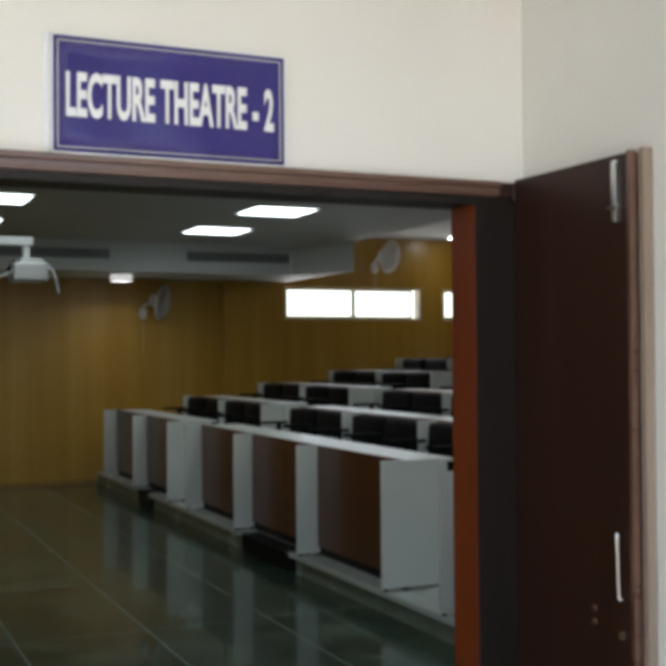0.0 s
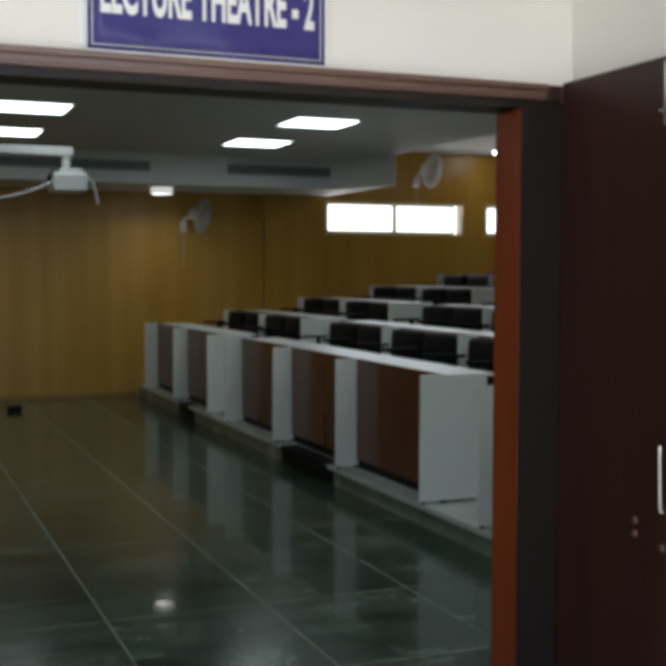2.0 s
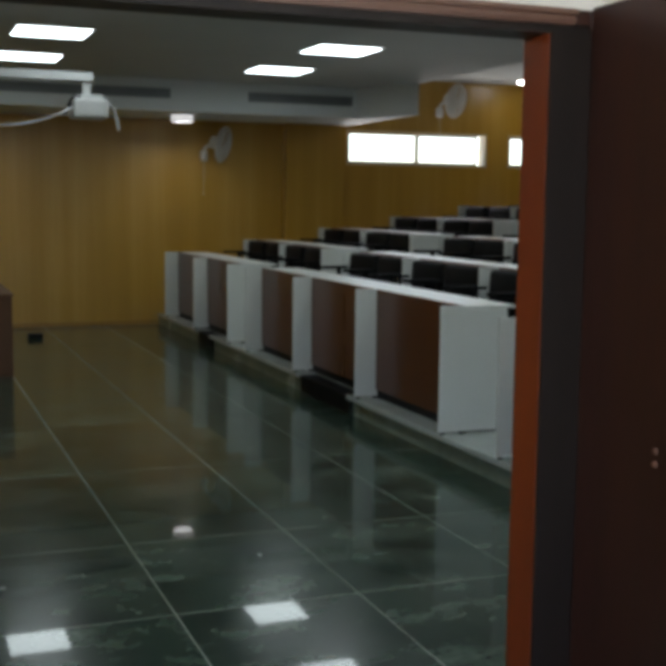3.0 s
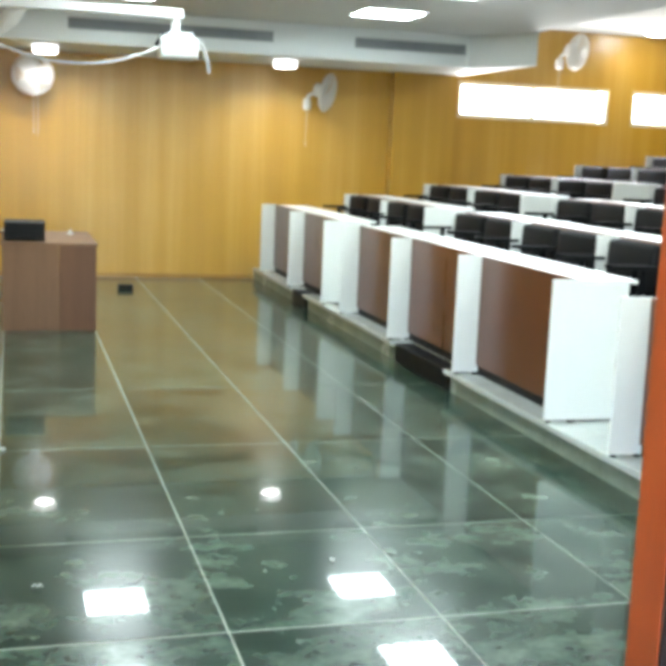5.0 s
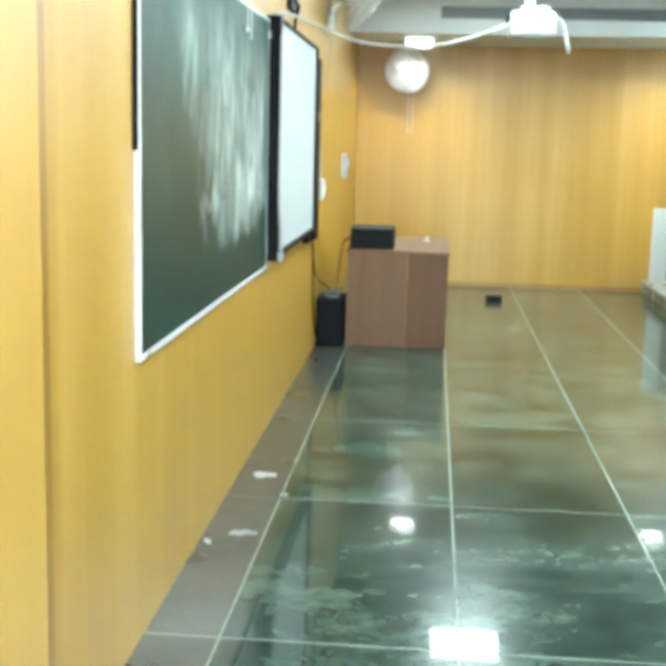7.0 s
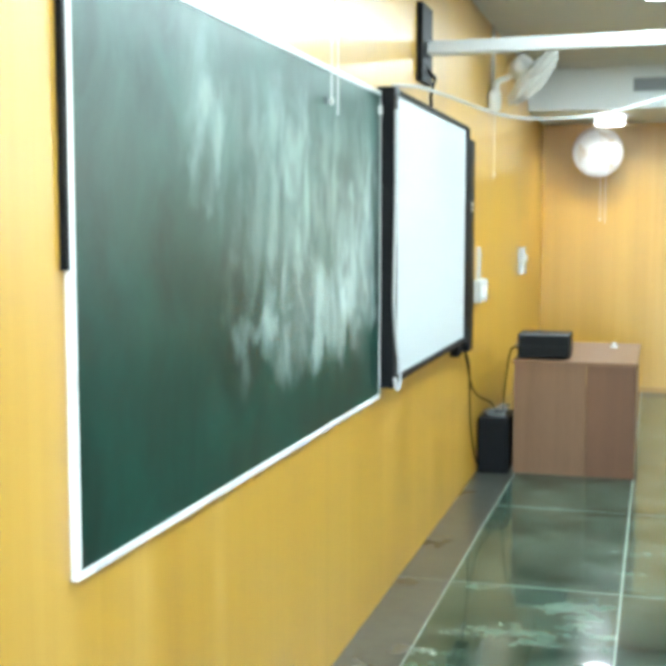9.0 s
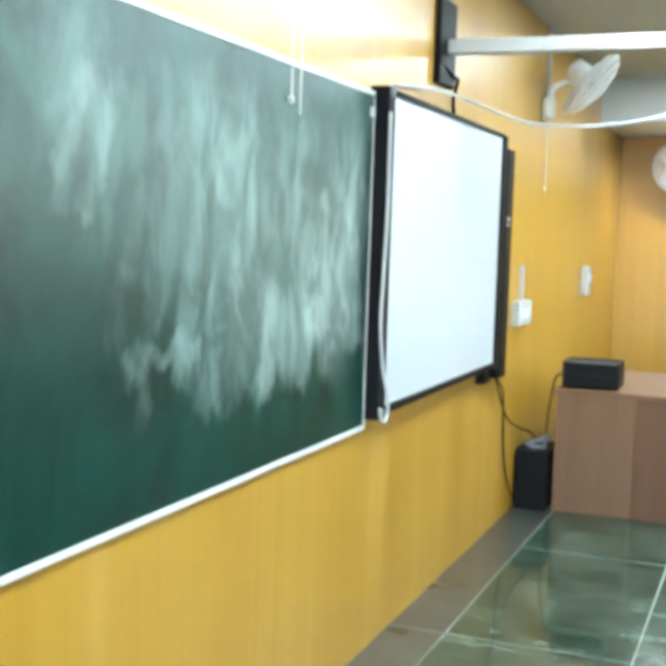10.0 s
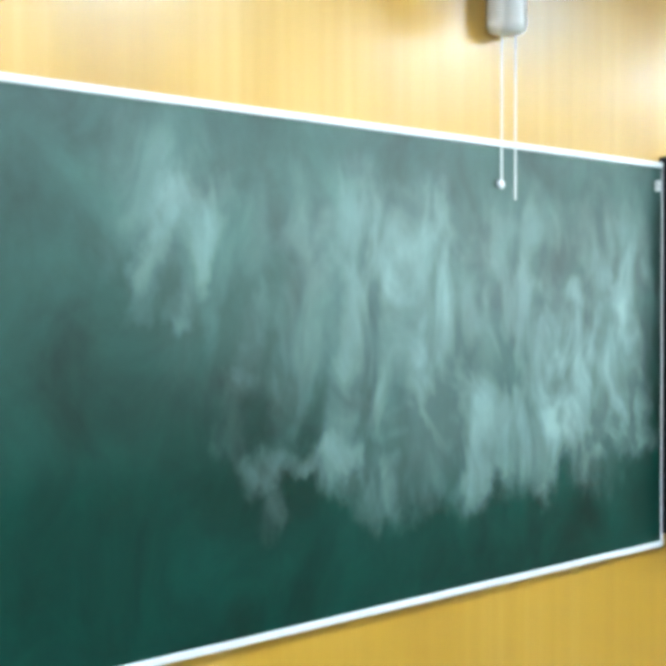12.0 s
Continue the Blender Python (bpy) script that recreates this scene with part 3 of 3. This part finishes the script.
    lamp.matrix_world = look(((x0 + x1) / 2, END_Y + 0.005, sum(WZ) / 2), ((x0 + x1) / 2, END_Y - 3, sum(WZ) / 2 + 0.6))


daylight(*W1)
daylight(*W2)


# ---- lamps ----
def panel_light():
    p = thing("ceiling_panel_light", (0, 0, 0), "square white LED panel lit, set in the ceiling", "ceiling light", "LED panels in the ceiling")
    fr = box(-0.31, 0.31, -0.31, -0.295, -0.012, -0.002)
    block(fr, -0.31, 0.31, 0.295, 0.31, -0.012, -0.002)
    block(fr, -0.31, -0.295, -0.295, 0.295, -0.012, -0.002)
    block(fr, 0.295, 0.31, -0.295, 0.295, -0.012, -0.002)
    part("frame", fr, "pale", p)
    part("diffuser", box(-0.295, 0.295, -0.295, 0.295, -0.008, -0.003), "panel_glow", p, "lit diffuser")
    return p


def downlight():
    d = thing("downlight", (0, 0, 0), "round surface-mounted downlight, lit, under the bulkhead", "ceiling light", "downlights")
    part("rim", lathe([(0.10, -0.002), (0.13, -0.001), (0.13, -0.072), (0.124, -0.080), (0.118, -0.078), (0.116, -0.006)], pose(0, 0, 0)), "spot_rim", d, "glowing opal rim", True)
    part("diffuser", lathe([(0.112, -0.004), (0.112, -0.010), (0.02, -0.012)], pose(0, 0, 0)), "spot_glow", d, "lit diffuser")
    return d


def disc_light():
    d = thing("disc_light", (0, 0, 0), "round white surface light, lit, under the higher ceiling", "ceiling light", "disc lights over the top rows")
    part("body", lathe([(0.12, -0.001), (0.125, -0.003), (0.125, -0.014), (0.115, -0.016)], pose(0, 0, 0)), "pale", d, smooth=True)
    part("diffuser", lathe([(0.113, -0.0162), (0.113, -0.030), (0.09, -0.040), (0.02, -0.042)], pose(0, 0, 0)), "disc_glow", d, "lit opal diffuser", True)
    return d


first = panel_light()
# Rows at 5.15, 3.40 and 1.65 are unseen, continuing the grid for light.
places = [(x, y, CEIL) for y in (8.65, 6.90, 5.15, 3.40, 1.65) for x in (1.27, 3.81)]
first.matrix_basis = Matrix.Translation(places[0])
for p in places[1:]:
    copy_thing(first, Matrix.Translation(p))
spot = downlight()
spot.matrix_basis = Matrix.Translation((0.64, 10.7, SOFFIT))
copy_thing(spot, Matrix.Translation((3.28, 10.7, SOFFIT)))
lamp = disc_light()
lamp.matrix_basis = Matrix.Translation((8.05, 10.85, HIGH))
# These three copies are unseen, added to brighten the upper right.
for y in (8.4, 5.9, 3.4):
    copy_thing(lamp, Matrix.Translation((8.05, y, HIGH)))

# ---- stepped platforms ----
GROUPS = ((10.74, 9.36, 8.01), (7.39, 6.03, 4.67, 3.32), (2.61, 1.28))
NOTCHES = ((9.30, 8.75), (5.95, 4.85))
for i in range(6):
    x0 = ROW_X + ROW_PITCH * i
    x1 = ROW_X + ROW_PITCH * (i + 1) + 0.12 if i < 5 else RIGHT_X
    z = BASE_Z + ROW_RISE * i
    tier = thing("platform", (x0, 5.7, z - 0.2), "stepped stone platform tier under a row of desks", "platform", kind="structure")
    part("riser", box(x0 + 0.10 if i else x0 + 0.07, x1, FRONT_Y, END_Y, 0, z - 0.035), "riser", tier)
    if i:
        part("tread", box(x0 - 0.02, x1 + 0.002, FRONT_Y, END_Y, z - 0.035, z, 0.004), "marble", tier)
    else:
        part("tread", box(x0 + 0.19, x1 + 0.002, FRONT_Y, END_Y, z - 0.035, z), "marble", tier)
        edges = [END_Y - 0.25, NOTCHES[0][0], NOTCHES[0][1], NOTCHES[1][0], NOTCHES[1][1], FRONT_Y]
        for a, b in zip(edges[::2], edges[1::2]):
            part("nosing", box(x0 + 0.012, x0 + 0.189, b, a, z - 0.035, z, 0.004), "marble", tier, "pale stone nosing")
        # Black blocks added in the notches paint the dark of the open recess.
        for a, b in NOTCHES:
            part("notch_dark", box(x0 + 0.045, x0 + 0.185, b, a, 0, z - 0.02, 0.004), "plastic", tier, "black block standing in for the dark of the notch")


# ---- desks and chairs ----
def bench(ys):
    """A run of desks joined side by side: the worktop, white gables and recessed brown front panels. Local x grows away from the board."""
    h = ROW_TOP - BASE_Z
    d = thing("bench_desk", (0, 0, 0), "white laminate bench desk with recessed brown front panels", "desk", "rows of bench desks")
    part("worktop", box(0.179, 0.52, ys[-1], ys[0] - 0.018, h - 0.022, h - 0.002, 0.003), "white", d)
    for y in ys:
        g = box(0.0, 0.178, y - 0.018, y, 0.014, h, 0.002)
        block(g, 0.178, 0.455, y - 0.018, y, 0.014, h - 0.0225)
        side = part("gable", g, "white", d)
        for x in (0.015, 0.145, 0.40):
            part("foot", lathe([(0.016, 0), (0.016, 0.008), (0.009, 0.014)], pose(x + 0.012, y - 0.009, 0), 10), "plastic", side, "small black foot")
    for a, b in zip(ys, ys[1:]):
        part("front_panel", box(0.16, 0.178, b + 0.001, a - 0.019, 0.06, h, 0.002), "brown", d, "brown laminate front panel")
        part("plinth", box(0.175, 0.20, b + 0.001, a - 0.019, 0, 0.09), "plastic", d)
    return d


def chair():
    """A black padded lecture chair; local -x is the way it faces, z=0 its tier."""
    c = thing("lecture_chair", (0, 0, 0), "black padded lecture chair between the bench desks", "chair", "black chairs behind the desks")
    back = box(-0.045, 0.045, -0.29, 0.29, 0.46, 0.925, 0.04)
    back.transform(Matrix.Translation((0, 0, 0.48)) @ Matrix.Rotation(radians(3), 4, "Y") @ Matrix.Translation((0, 0, -0.48)))
    part("backrest", back, "black", c, smooth=True)
    part("seat", box(-0.46, -0.03, -0.26, 0.26, 0.40, 0.48, 0.03), "black", c, smooth=True)
    part("pedestal", box(-0.28, -0.18, -0.04, 0.04, 0.02, 0.41, 0.01), "plastic", c)
    part("foot_plate", box(-0.34, -0.12, -0.12, 0.12, 0, 0.025, 0.005), "plastic", c)
    for s in (-0.27, 0.27):
        part("armrest", box(-0.34, -0.05, s - 0.02, s + 0.02, 0.775, 0.80, 0.01), "plastic", c)
        part("arm_post", box(-0.16, -0.12, s - 0.012, s + 0.012, 0.42, 0.776, 0.004), "plastic", c)
    return c


seat0 = None
for ys in GROUPS:
    run = bench(ys)
    run.matrix_basis = Matrix.Translation((ROW_X, 0, BASE_Z))
    for i in range(1, 6):
        copy_thing(run, Matrix.Translation((ROW_X + ROW_PITCH * i, 0, BASE_Z + ROW_RISE * i)))
    for i in range(6):
        for a, b in zip(ys, ys[1:]):
            for s in (0.26, 0.745):
                y = a + (b - a) * s
                m = pose(ROW_X + ROW_PITCH * i + 1.055, y + random.uniform(-0.012, 0.012), BASE_Z + ROW_RISE * i, rz=random.uniform(-3, 3))
                if seat0 is None:
                    seat0 = chair()
                    seat0.matrix_basis = m
                else:
                    copy_thing(seat0, m)


# ---- chalkboard and screen ----
def chalkboard_thing():
    c = thing("chalkboard", (0, 3.37, 0.885), "green chalkboard smeared with rubbed-out chalk in a white frame", "chalkboard")
    y0, y1, z0, z1, f = 2.12, 4.665, 0.885, 2.125, 0.018
    part("surface", box(WALL_X + 0.002, -0.004, y0 + 0.005, y1 - 0.005, z0 + 0.005, z1 - 0.005), "board", c, "dark green surface with chalk smears")
    part("frame", box(WALL_X, 0.0, y0, y1, z0, z0 + f, 0.003), "alu", c)
    part("frame", box(WALL_X, 0.0, y0, y1, z1 - f, z1, 0.003), "alu", c)
    part("frame", box(WALL_X, 0.0, y0, y0 + f, z0 + f, z1 - f, 0.003), "alu", c)
    # Black strip stands in for the shadow beside the frame's upper edge.
    part("edge_shade", box(WALL_X, -0.004, 2.106, 2.1195, 1.50, 2.13), "plastic", c, "dark strip standing in for shade along the frame")
    part("clip", box(-0.004, 0.012, 4.615, 4.628, 2.03, 2.065, 0.003), "alu", c, "small white clip")
    part("clip", box(-0.003, 0.006, 3.86, 3.872, 1.995, 2.015, 0.002), "slot", c)
    part("frame", box(WALL_X, 0.0, y1 - f * 0.6, y1, z0 + f, z1 - f, 0.003), "alu", c)


chalkboard_thing()


def smart_board():
    s = thing("interactive_whiteboard", (0, 5.6, 0.95), "white interactive board in a black frame hung on the wall", "whiteboard")
    y0, y1, z0, z1 = 4.70, 6.52, 0.955, 2.135
    part("panel", box(WALL_X + 0.02, 0.040, y0 + 0.03, y1 - 0.02, z0 + 0.012, z1 - 0.012), "screen", s, "plain white writing surface")
    part("frame", box(WALL_X, 0.055, y0 - 0.045, y0 + 0.03, z0 - 0.03, z1 + 0.01, 0.006), "plastic", s, "black side bar")
    part("frame", box(WALL_X, 0.055, y1 - 0.02, y1 + 0.05, z0 - 0.03, z1, 0.006), "plastic", s)
    part("frame", box(WALL_X, 0.055, y0 + 0.03, y1 - 0.02, z0 - 0.015, z0 + 0.012, 0.003), "plastic", s)
    part("frame", box(WALL_X, 0.055, y0 + 0.03, y1 - 0.02, z1 - 0.012, z1 + 0.005, 0.003), "plastic", s)
    part("speaker_bar", box(WALL_X, 0.06, y1 + 0.052, y1 + 0.205, z0 - 0.08, z1 - 0.06, 0.008), "plastic", s, "black side speaker bar")
    part("badge", box(0.0605, 0.062, y1 + 0.075, y1 + 0.145, 1.70, 1.725), "pale", s)
    part("badge", box(0.0605, 0.062, y1 + 0.075, y1 + 0.145, 1.675, 1.69), "pale", s)
    part("corner_cap", lathe([(0.022, 0), (0.022, 0.006), (0.012, 0.009)], pose(0.055, y0 - 0.008, z0 - 0.012, 0, 90)), "slot", s)
    part("corner_cap", lathe([(0.022, 0), (0.022, 0.006), (0.012, 0.009)], pose(0.055, y0 - 0.008, z1 - 0.005, 0, 90)), "slot", s)
    part("bracket", box(WALL_X, 0.03, y1 - 0.14, y1 - 0.02, z0 - 0.09, z0 - 0.031, 0.006), "plastic", s)


smart_board()


def projector():
    a = thing("wall_bracket", (0, 5.55, 2.42), "white wall arm on a black plate above the screen", "projector mount")
    part("wall_plate", box(WALL_X, WALL_X + 0.03, 5.42, 5.66, 2.26, 2.62, 0.004), "plastic", a, "black wall plate")
    part("arm", box(WALL_X + 0.03, 1.38, 5.52, 5.60, 2.395, 2.455, 0.006), "pale", a)
    part("drop", box(1.31, 1.36, 5.535, 5.585, 2.30, 2.395, 0.004), "pale", a)
    p = thing("projector", (1.35, 5.56, 2.13), "white short-throw projector hanging from the wall arm", "projector")
    body = part("body", box(1.225, 1.475, 5.44, 5.69, 2.135, 2.27, 0.02), "pale", p)
    part("lens", lathe([(0.05, 0), (0.05, 0.02), (0.04, 0.024)], pose(1.24, 5.57, 2.25, 0, -60)), "plastic", body)
    part("plate", box(1.28, 1.44, 5.48, 5.66, 2.27, 2.30, 0.004), "pale", p)
    c = thing("projector_cable", (0.0, 5.6, 2.2), "white cables sagging from the wall to the projector", "cable")
    part("cable", tube(curve_points([(WALL_X + 0.005, 4.9, 2.18), (0.02, 5.3, 2.215), (0.12, 5.45, 2.19), (0.40, 5.3, 2.08), (0.64, 5.15, 2.045), (0.85, 5.15, 2.06), (1.05, 5.25, 2.12), (1.235, 5.5, 2.21)]), 0.007), "pale", c, smooth=True)
    part("cable", tube(curve_points([(1.46, 5.5, 2.24), (1.51, 5.5, 2.22), (1.54, 5.5, 2.13), (1.555, 5.5, 2.05)]), 0.010), "pale", c, smooth=True)


projector()


# ---- teacher's table and what stands round it ----
def table():
    t = thing("teacher_table", (0.59, 8.1, 0), "brown wood laminate teacher's table on the stone floor", "table")
    x0, x1, y0, y1, h = 0.21, 0.97, 7.46, 8.75, 0.735
    part("tabletop", box(x0 - 0.01, x1 + 0.01, y0 - 0.01, y1, h - 0.025, h, 0.003), "teak", t)
    part("front_panel", box(x0, 0.665, y0, y0 + 0.02, 0, h - 0.026, 0.002), "teak", t)
    part("door", box(0.668, x1, y0, y0 + 0.02, 0, h - 0.026, 0.002), "teak_dark", t, "darker cupboard door")
    part("side_panel", box(x0, x0 + 0.02, y0 + 0.021, y1 - 0.02, 0, h - 0.026), "teak", t)
    part("side_panel", box(x1 - 0.02, x1, y0 + 0.021, y1 - 0.02, 0, h - 0.026), "teak", t)
    b = thing("amplifier", (0.4, 7.7, h), "black box-shaped amplifier on the teacher's table", "amplifier")
    part("case", box(0.225, 0.555, 7.52, 7.80, h + 0.008, h + 0.165, 0.008), "plastic", b)
    part("front_plate", box(0.235, 0.545, 7.512, 7.52, h + 0.02, h + 0.085, 0.002), "plastic", b)
    k = thing("computer_tower", (0.09, 7.6, 0), "black computer tower on the floor beside the table", "computer")
    part("case", box(-0.01, 0.185, 7.40, 7.80, 0.0, 0.36, 0.008), "plastic", k)
    part("front_bezel", box(0.0, 0.175, 7.392, 7.40, 0.02, 0.34, 0.003), "plastic", k)
    part("plug", lathe([(0.012, 0), (0.012, 0.02), (0.006, 0.026)], pose(0.225, 7.56, h + 0.09, 0, -90)), "pale", b, "pale plug at the side")
    part("edge", box(0.232, 0.548, 7.514, 7.522, h + 0.158, h + 0.166, 0.002), "slot", b, "grey metal edge")
    q = thing("cable_coil", (0.10, 7.5, 0.36), "loose coil of grey cable on the computer tower", "cable")
    for k in range(3):
        ring = [(0.10 + (0.055 + 0.012 * k) * math.cos(a), 7.50 + (0.05 + 0.008 * k) * math.sin(a), 0.368 + 0.012 * k + 0.05 * max(0.0, math.sin(a + k)) * (k > 0)) for a in (2 * math.pi * n / 20 for n in range(21))]
        part("loop", tube(ring, 0.006, 6), "slot", q, smooth=True)
    m = thing("microphone_base", (0.80, 8.4, h), "small pale microphone stub on the table", "microphone")
    part("base", lathe([(0.03, 0), (0.03, 0.01), (0.012, 0.016), (0.012, 0.04)], pose(0.80, 8.4, h)), "pale", m, smooth=True)
    f = thing("floor_socket", (1.48, 10.25, 0), "small black box lying on the floor", "floor box")
    part("box", box(1.40, 1.56, 10.2, 10.3, 0, 0.06, 0.01), "plastic", f)


table()


# ---- wall fans ----
def fan(drop=-0.22, nod=12):
    """A white wall fan; local -y is the way it blows, local origin on the wall behind the middle of its guard."""
    f = thing("wall_fan", (0, 0, 0), "white wall-mounted fan with a round wire guard and pull cords", "fan", "white wall fans")
    part("base", box(-0.05, 0.05, -0.085, 0.0, drop, drop + 0.14, 0.03), "fan_white", f, smooth=True)
    part("arm", tube(curve_points([(0, -0.05, drop + 0.13), (0, -0.06, -0.05), (0, -0.12, -0.02), (0, -0.16, 0.0)]), 0.022), "fan_white", f, smooth=True)
    tilt = pose(0, -0.26, 0.0, 90 + nod)
    part("motor", lathe([(0.03, -0.14), (0.075, -0.12), (0.085, -0.05), (0.08, -0.01), (0.05, 0.0)], tilt), "fan_white", f, smooth=True)
    guard = bmesh.new()
    for r, h in ((0.228, 0.03), (0.228, 0.045), (0.20, 0.075), (0.15, 0.095), (0.10, 0.105), (0.20, 0.0), (0.12, -0.02)):
        ring = tube([(r * math.cos(a), r * math.sin(a), h) for a in (2 * math.pi * k / 32 for k in range(33))], 0.0045, 4)
        guard.from_mesh(mesh_of(ring))
    for k in range(48):
        a = 2 * math.pi * k / 48
        ca, sa = math.cos(a), math.sin(a)
        for line in (((0.04, 0.108), (0.15, 0.095), (0.228, 0.04)), ((0.06, -0.02), (0.20, 0.0), (0.228, 0.04))):
            guard.from_mesh(mesh_of(tube([(r * ca, r * sa, h) for r, h in line], 0.0028, 4)))
    guard.transform(tilt)
    part("guard", guard, "fan_white", f, "white wire guard")
    part("hub", lathe([(0.05, 0.10), (0.05, 0.115), (0.03, 0.12)], tilt), "fan_white", f)
    for k in range(3):
        blade = bmesh.new()
        vs = [blade.verts.new(v) for v in ((0.03, -0.03, 0.02), (0.12, -0.10, 0.02), (0.19, -0.09, 0.03), (0.21, 0.02, 0.045), (0.17, 0.10, 0.055), (0.09, 0.08, 0.055), (0.03, 0.03, 0.05))]
        blade.faces.new(vs)
        bmesh.ops.solidify(blade, geom=blade.faces[:], thickness=0.004)
        blade.transform(tilt @ pose(0, 0, 0, 0, 0, 120 * k))
        part("blade", blade, "fan_white", f)
    for x, low in ((-0.018, drop - 0.40), (0.030, drop - 0.45)):
        part("cord", tube([(x, -0.045, drop + 0.01), (x, -0.044, low)], 0.0022, 6), "fan_white", f, "thin white pull cord")
    part("cord_knob", lathe([(0.003, 0.012), (0.008, 0.004), (0.008, -0.006), (0.003, -0.012)], pose(-0.018, -0.044, drop - 0.41), 10), "fan_white", f)
    return f


def mesh_of(bm):
    mesh = bpy.data.meshes.new("piece")
    bm.to_mesh(mesh)
    bm.free()
    return mesh


fan0 = fan()
fan0.matrix_basis = pose(0.56, END_Y, 2.29, rz=-8)
copy_thing(fan0, pose(3.70, END_Y, 2.28, rz=58))
copy_thing(fan0, pose(7.02, END_Y, 2.95, rz=32))
copy_thing(fan0, pose(8.9, END_Y, 2.95, rz=32))
fan(-0.24, 42).matrix_basis = pose(WALL_X, 7.74, 2.58, rz=99)
fan(-0.29).matrix_basis = pose(WALL_X, 3.88, 2.70, rz=80)


# ---- wall fittings and wires ----
def fittings():
    s = thing("switch_box", (0, 7.3, 1.12), "white plastic switch box on the ochre wall", "switch")
    part("box", box(WALL_X, 0.035, 7.14, 7.46, 1.115, 1.255, 0.006), "pale", s)
    part("conduit", box(WALL_X, 0.004, 7.34, 7.365, 1.256, 1.46, 0.002), "pale", s)
    for k in range(4):
        part("switch", box(0.0355, 0.040, 7.17 + k * 0.065, 7.21 + k * 0.065, 1.15, 1.215, 0.002), "alu", s)
    t = thing("fan_regulator", (0, 9.65, 1.2), "slim white control box on the ochre wall", "switch")
    part("box", box(WALL_X, 0.03, 9.56, 9.74, 1.20, 1.42, 0.006), "pale", t)
    part("dial", lathe([(0.035, 0), (0.035, 0.012), (0.02, 0.016)], pose(0.03, 9.65, 1.33, 0, 90)), "alu", t)
    c = thing("conduit", (0, 7.86, 2.36), "white plastic conduit running up the wall", "conduit")
    part("channel", box(WALL_X, 0.004, 7.86, 7.885, 2.34, CEIL, 0.002), "pale", c)
    w = thing("screen_wire", (0, 7.0, 0.1), "thin black wires hanging from the screen to the computer", "cable")
    part("wire", tube(curve_points([(0.02, 6.62, 0.90), (0.01, 6.85, 0.80), (0.0, 6.97, 0.70), (0.0, 7.02, 0.43), (0.0, 7.15, 0.22), (0.0, 7.38, 0.06), (0.03, 7.6, 0.012)]), 0.006), "plastic", w, smooth=True)
    part("wire", tube(curve_points([(0.02, 6.65, 0.88), (0.01, 7.0, 0.62), (0.01, 7.35, 0.50), (0.05, 7.55, 0.44), (0.09, 7.6, 0.36)]), 0.006), "plastic", w, smooth=True)
    part("wire", tube(curve_points([(0.23, 7.60, 0.80), (0.17, 7.62, 0.78), (0.13, 7.65, 0.55), (0.12, 7.66, 0.40), (0.12, 7.66, 0.35)]), 0.006), "plastic", w, smooth=True)
    k = thing("board_cable", (0, 4.66, 0.95), "white cable looped round the corner of the screen", "cable")
    part("cable", tube(curve_points([(0.062, 4.655, 2.05), (0.064, 4.65, 1.7), (0.064, 4.63, 1.45), (0.066, 4.615, 1.28), (0.068, 4.65, 1.12), (0.068, 4.71, 1.02), (0.066, 4.735, 0.955), (0.064, 4.71, 0.915), (0.062, 4.67, 0.93), (0.06, 4.655, 0.97)]), 0.006), "pale", k, smooth=True)
    p = thing("plate_wire", (0, 5.7, 2.2), "black wire hanging below the projector plate", "cable")
    part("wire", tube(curve_points([(0.0, 5.42, 2.36), (0.02, 5.60, 2.31), (0.02, 5.68, 2.30), (0.0, 5.69, 2.22), (0.0, 5.71, 2.15)]), 0.008), "plastic", p, smooth=True)


fittings()


# ---- litter on the floor ----
def scrap(x, y, w, d, turn):
    """A crumpled scrap of paper lying on the floor."""
    p = bmesh.new()
    n = 6
    rows = [[p.verts.new((w * (i / n - 0.5) * random.uniform(0.85, 1.1), d * (j / 3 - 0.5) * random.uniform(0.8, 1.15), 0.004 + random.uniform(0, 0.018)))
             for i in range(n + 1)] for j in range(4)]
    for j in range(3):
        for i in range(n):
            p.faces.new((rows[j][i], rows[j][i + 1], rows[j + 1][i + 1], rows[j + 1][i]))
    bmesh.ops.solidify(p, geom=p.faces[:], thickness=0.002)
    low = min(v.co.z for v in p.verts)
    p.transform(Matrix.Translation((0, 0, -low)))
    ob = part("paper_scrap", p, "paper")
    ob.matrix_basis = pose(x, y, 0.0, rz=turn)
    tagged(ob, "small crumpled white paper scrap lying on the stone floor", "paper", "paper scraps on the floor")


for spec in ((0.11, 3.95, 0.11, 0.05, 5), (0.02, 3.04, 0.03, 0.03, 0), (0.14, 3.15, 0.11, 0.03, 8), (0.235, 3.66, 0.035, 0.03, 0), (0.37, 1.77, 0.04, 0.008, 20), (1.48, 1.86, 0.02, 0.012, -30)):
    scrap(*spec)

# ---- floor ----
floor = structure("floor", box(WALL_X - 0.2, RIGHT_X, 0.0, END_Y, -0.12, -0.0015), "grout", "dark green polished stone slab floor with pale joints", "floor")
XS = [WALL_X - 0.02, 0.222, 0.966, 1.711, 2.456, 3.30]
YS = [0.0, 1.28, 2.22, 3.65, 5.11, 6.56, 8.0, 9.45, END_Y + 0.03]
for xa, xb in zip(XS, XS[1:]):
    for ya, yb in zip(YS, YS[1:]):
        part("slab", box(xa + 0.0035, xb - 0.0035, ya + 0.0055, yb - 0.0055, -0.03, 0.0), "border" if xa < 0 else "slab", floor)
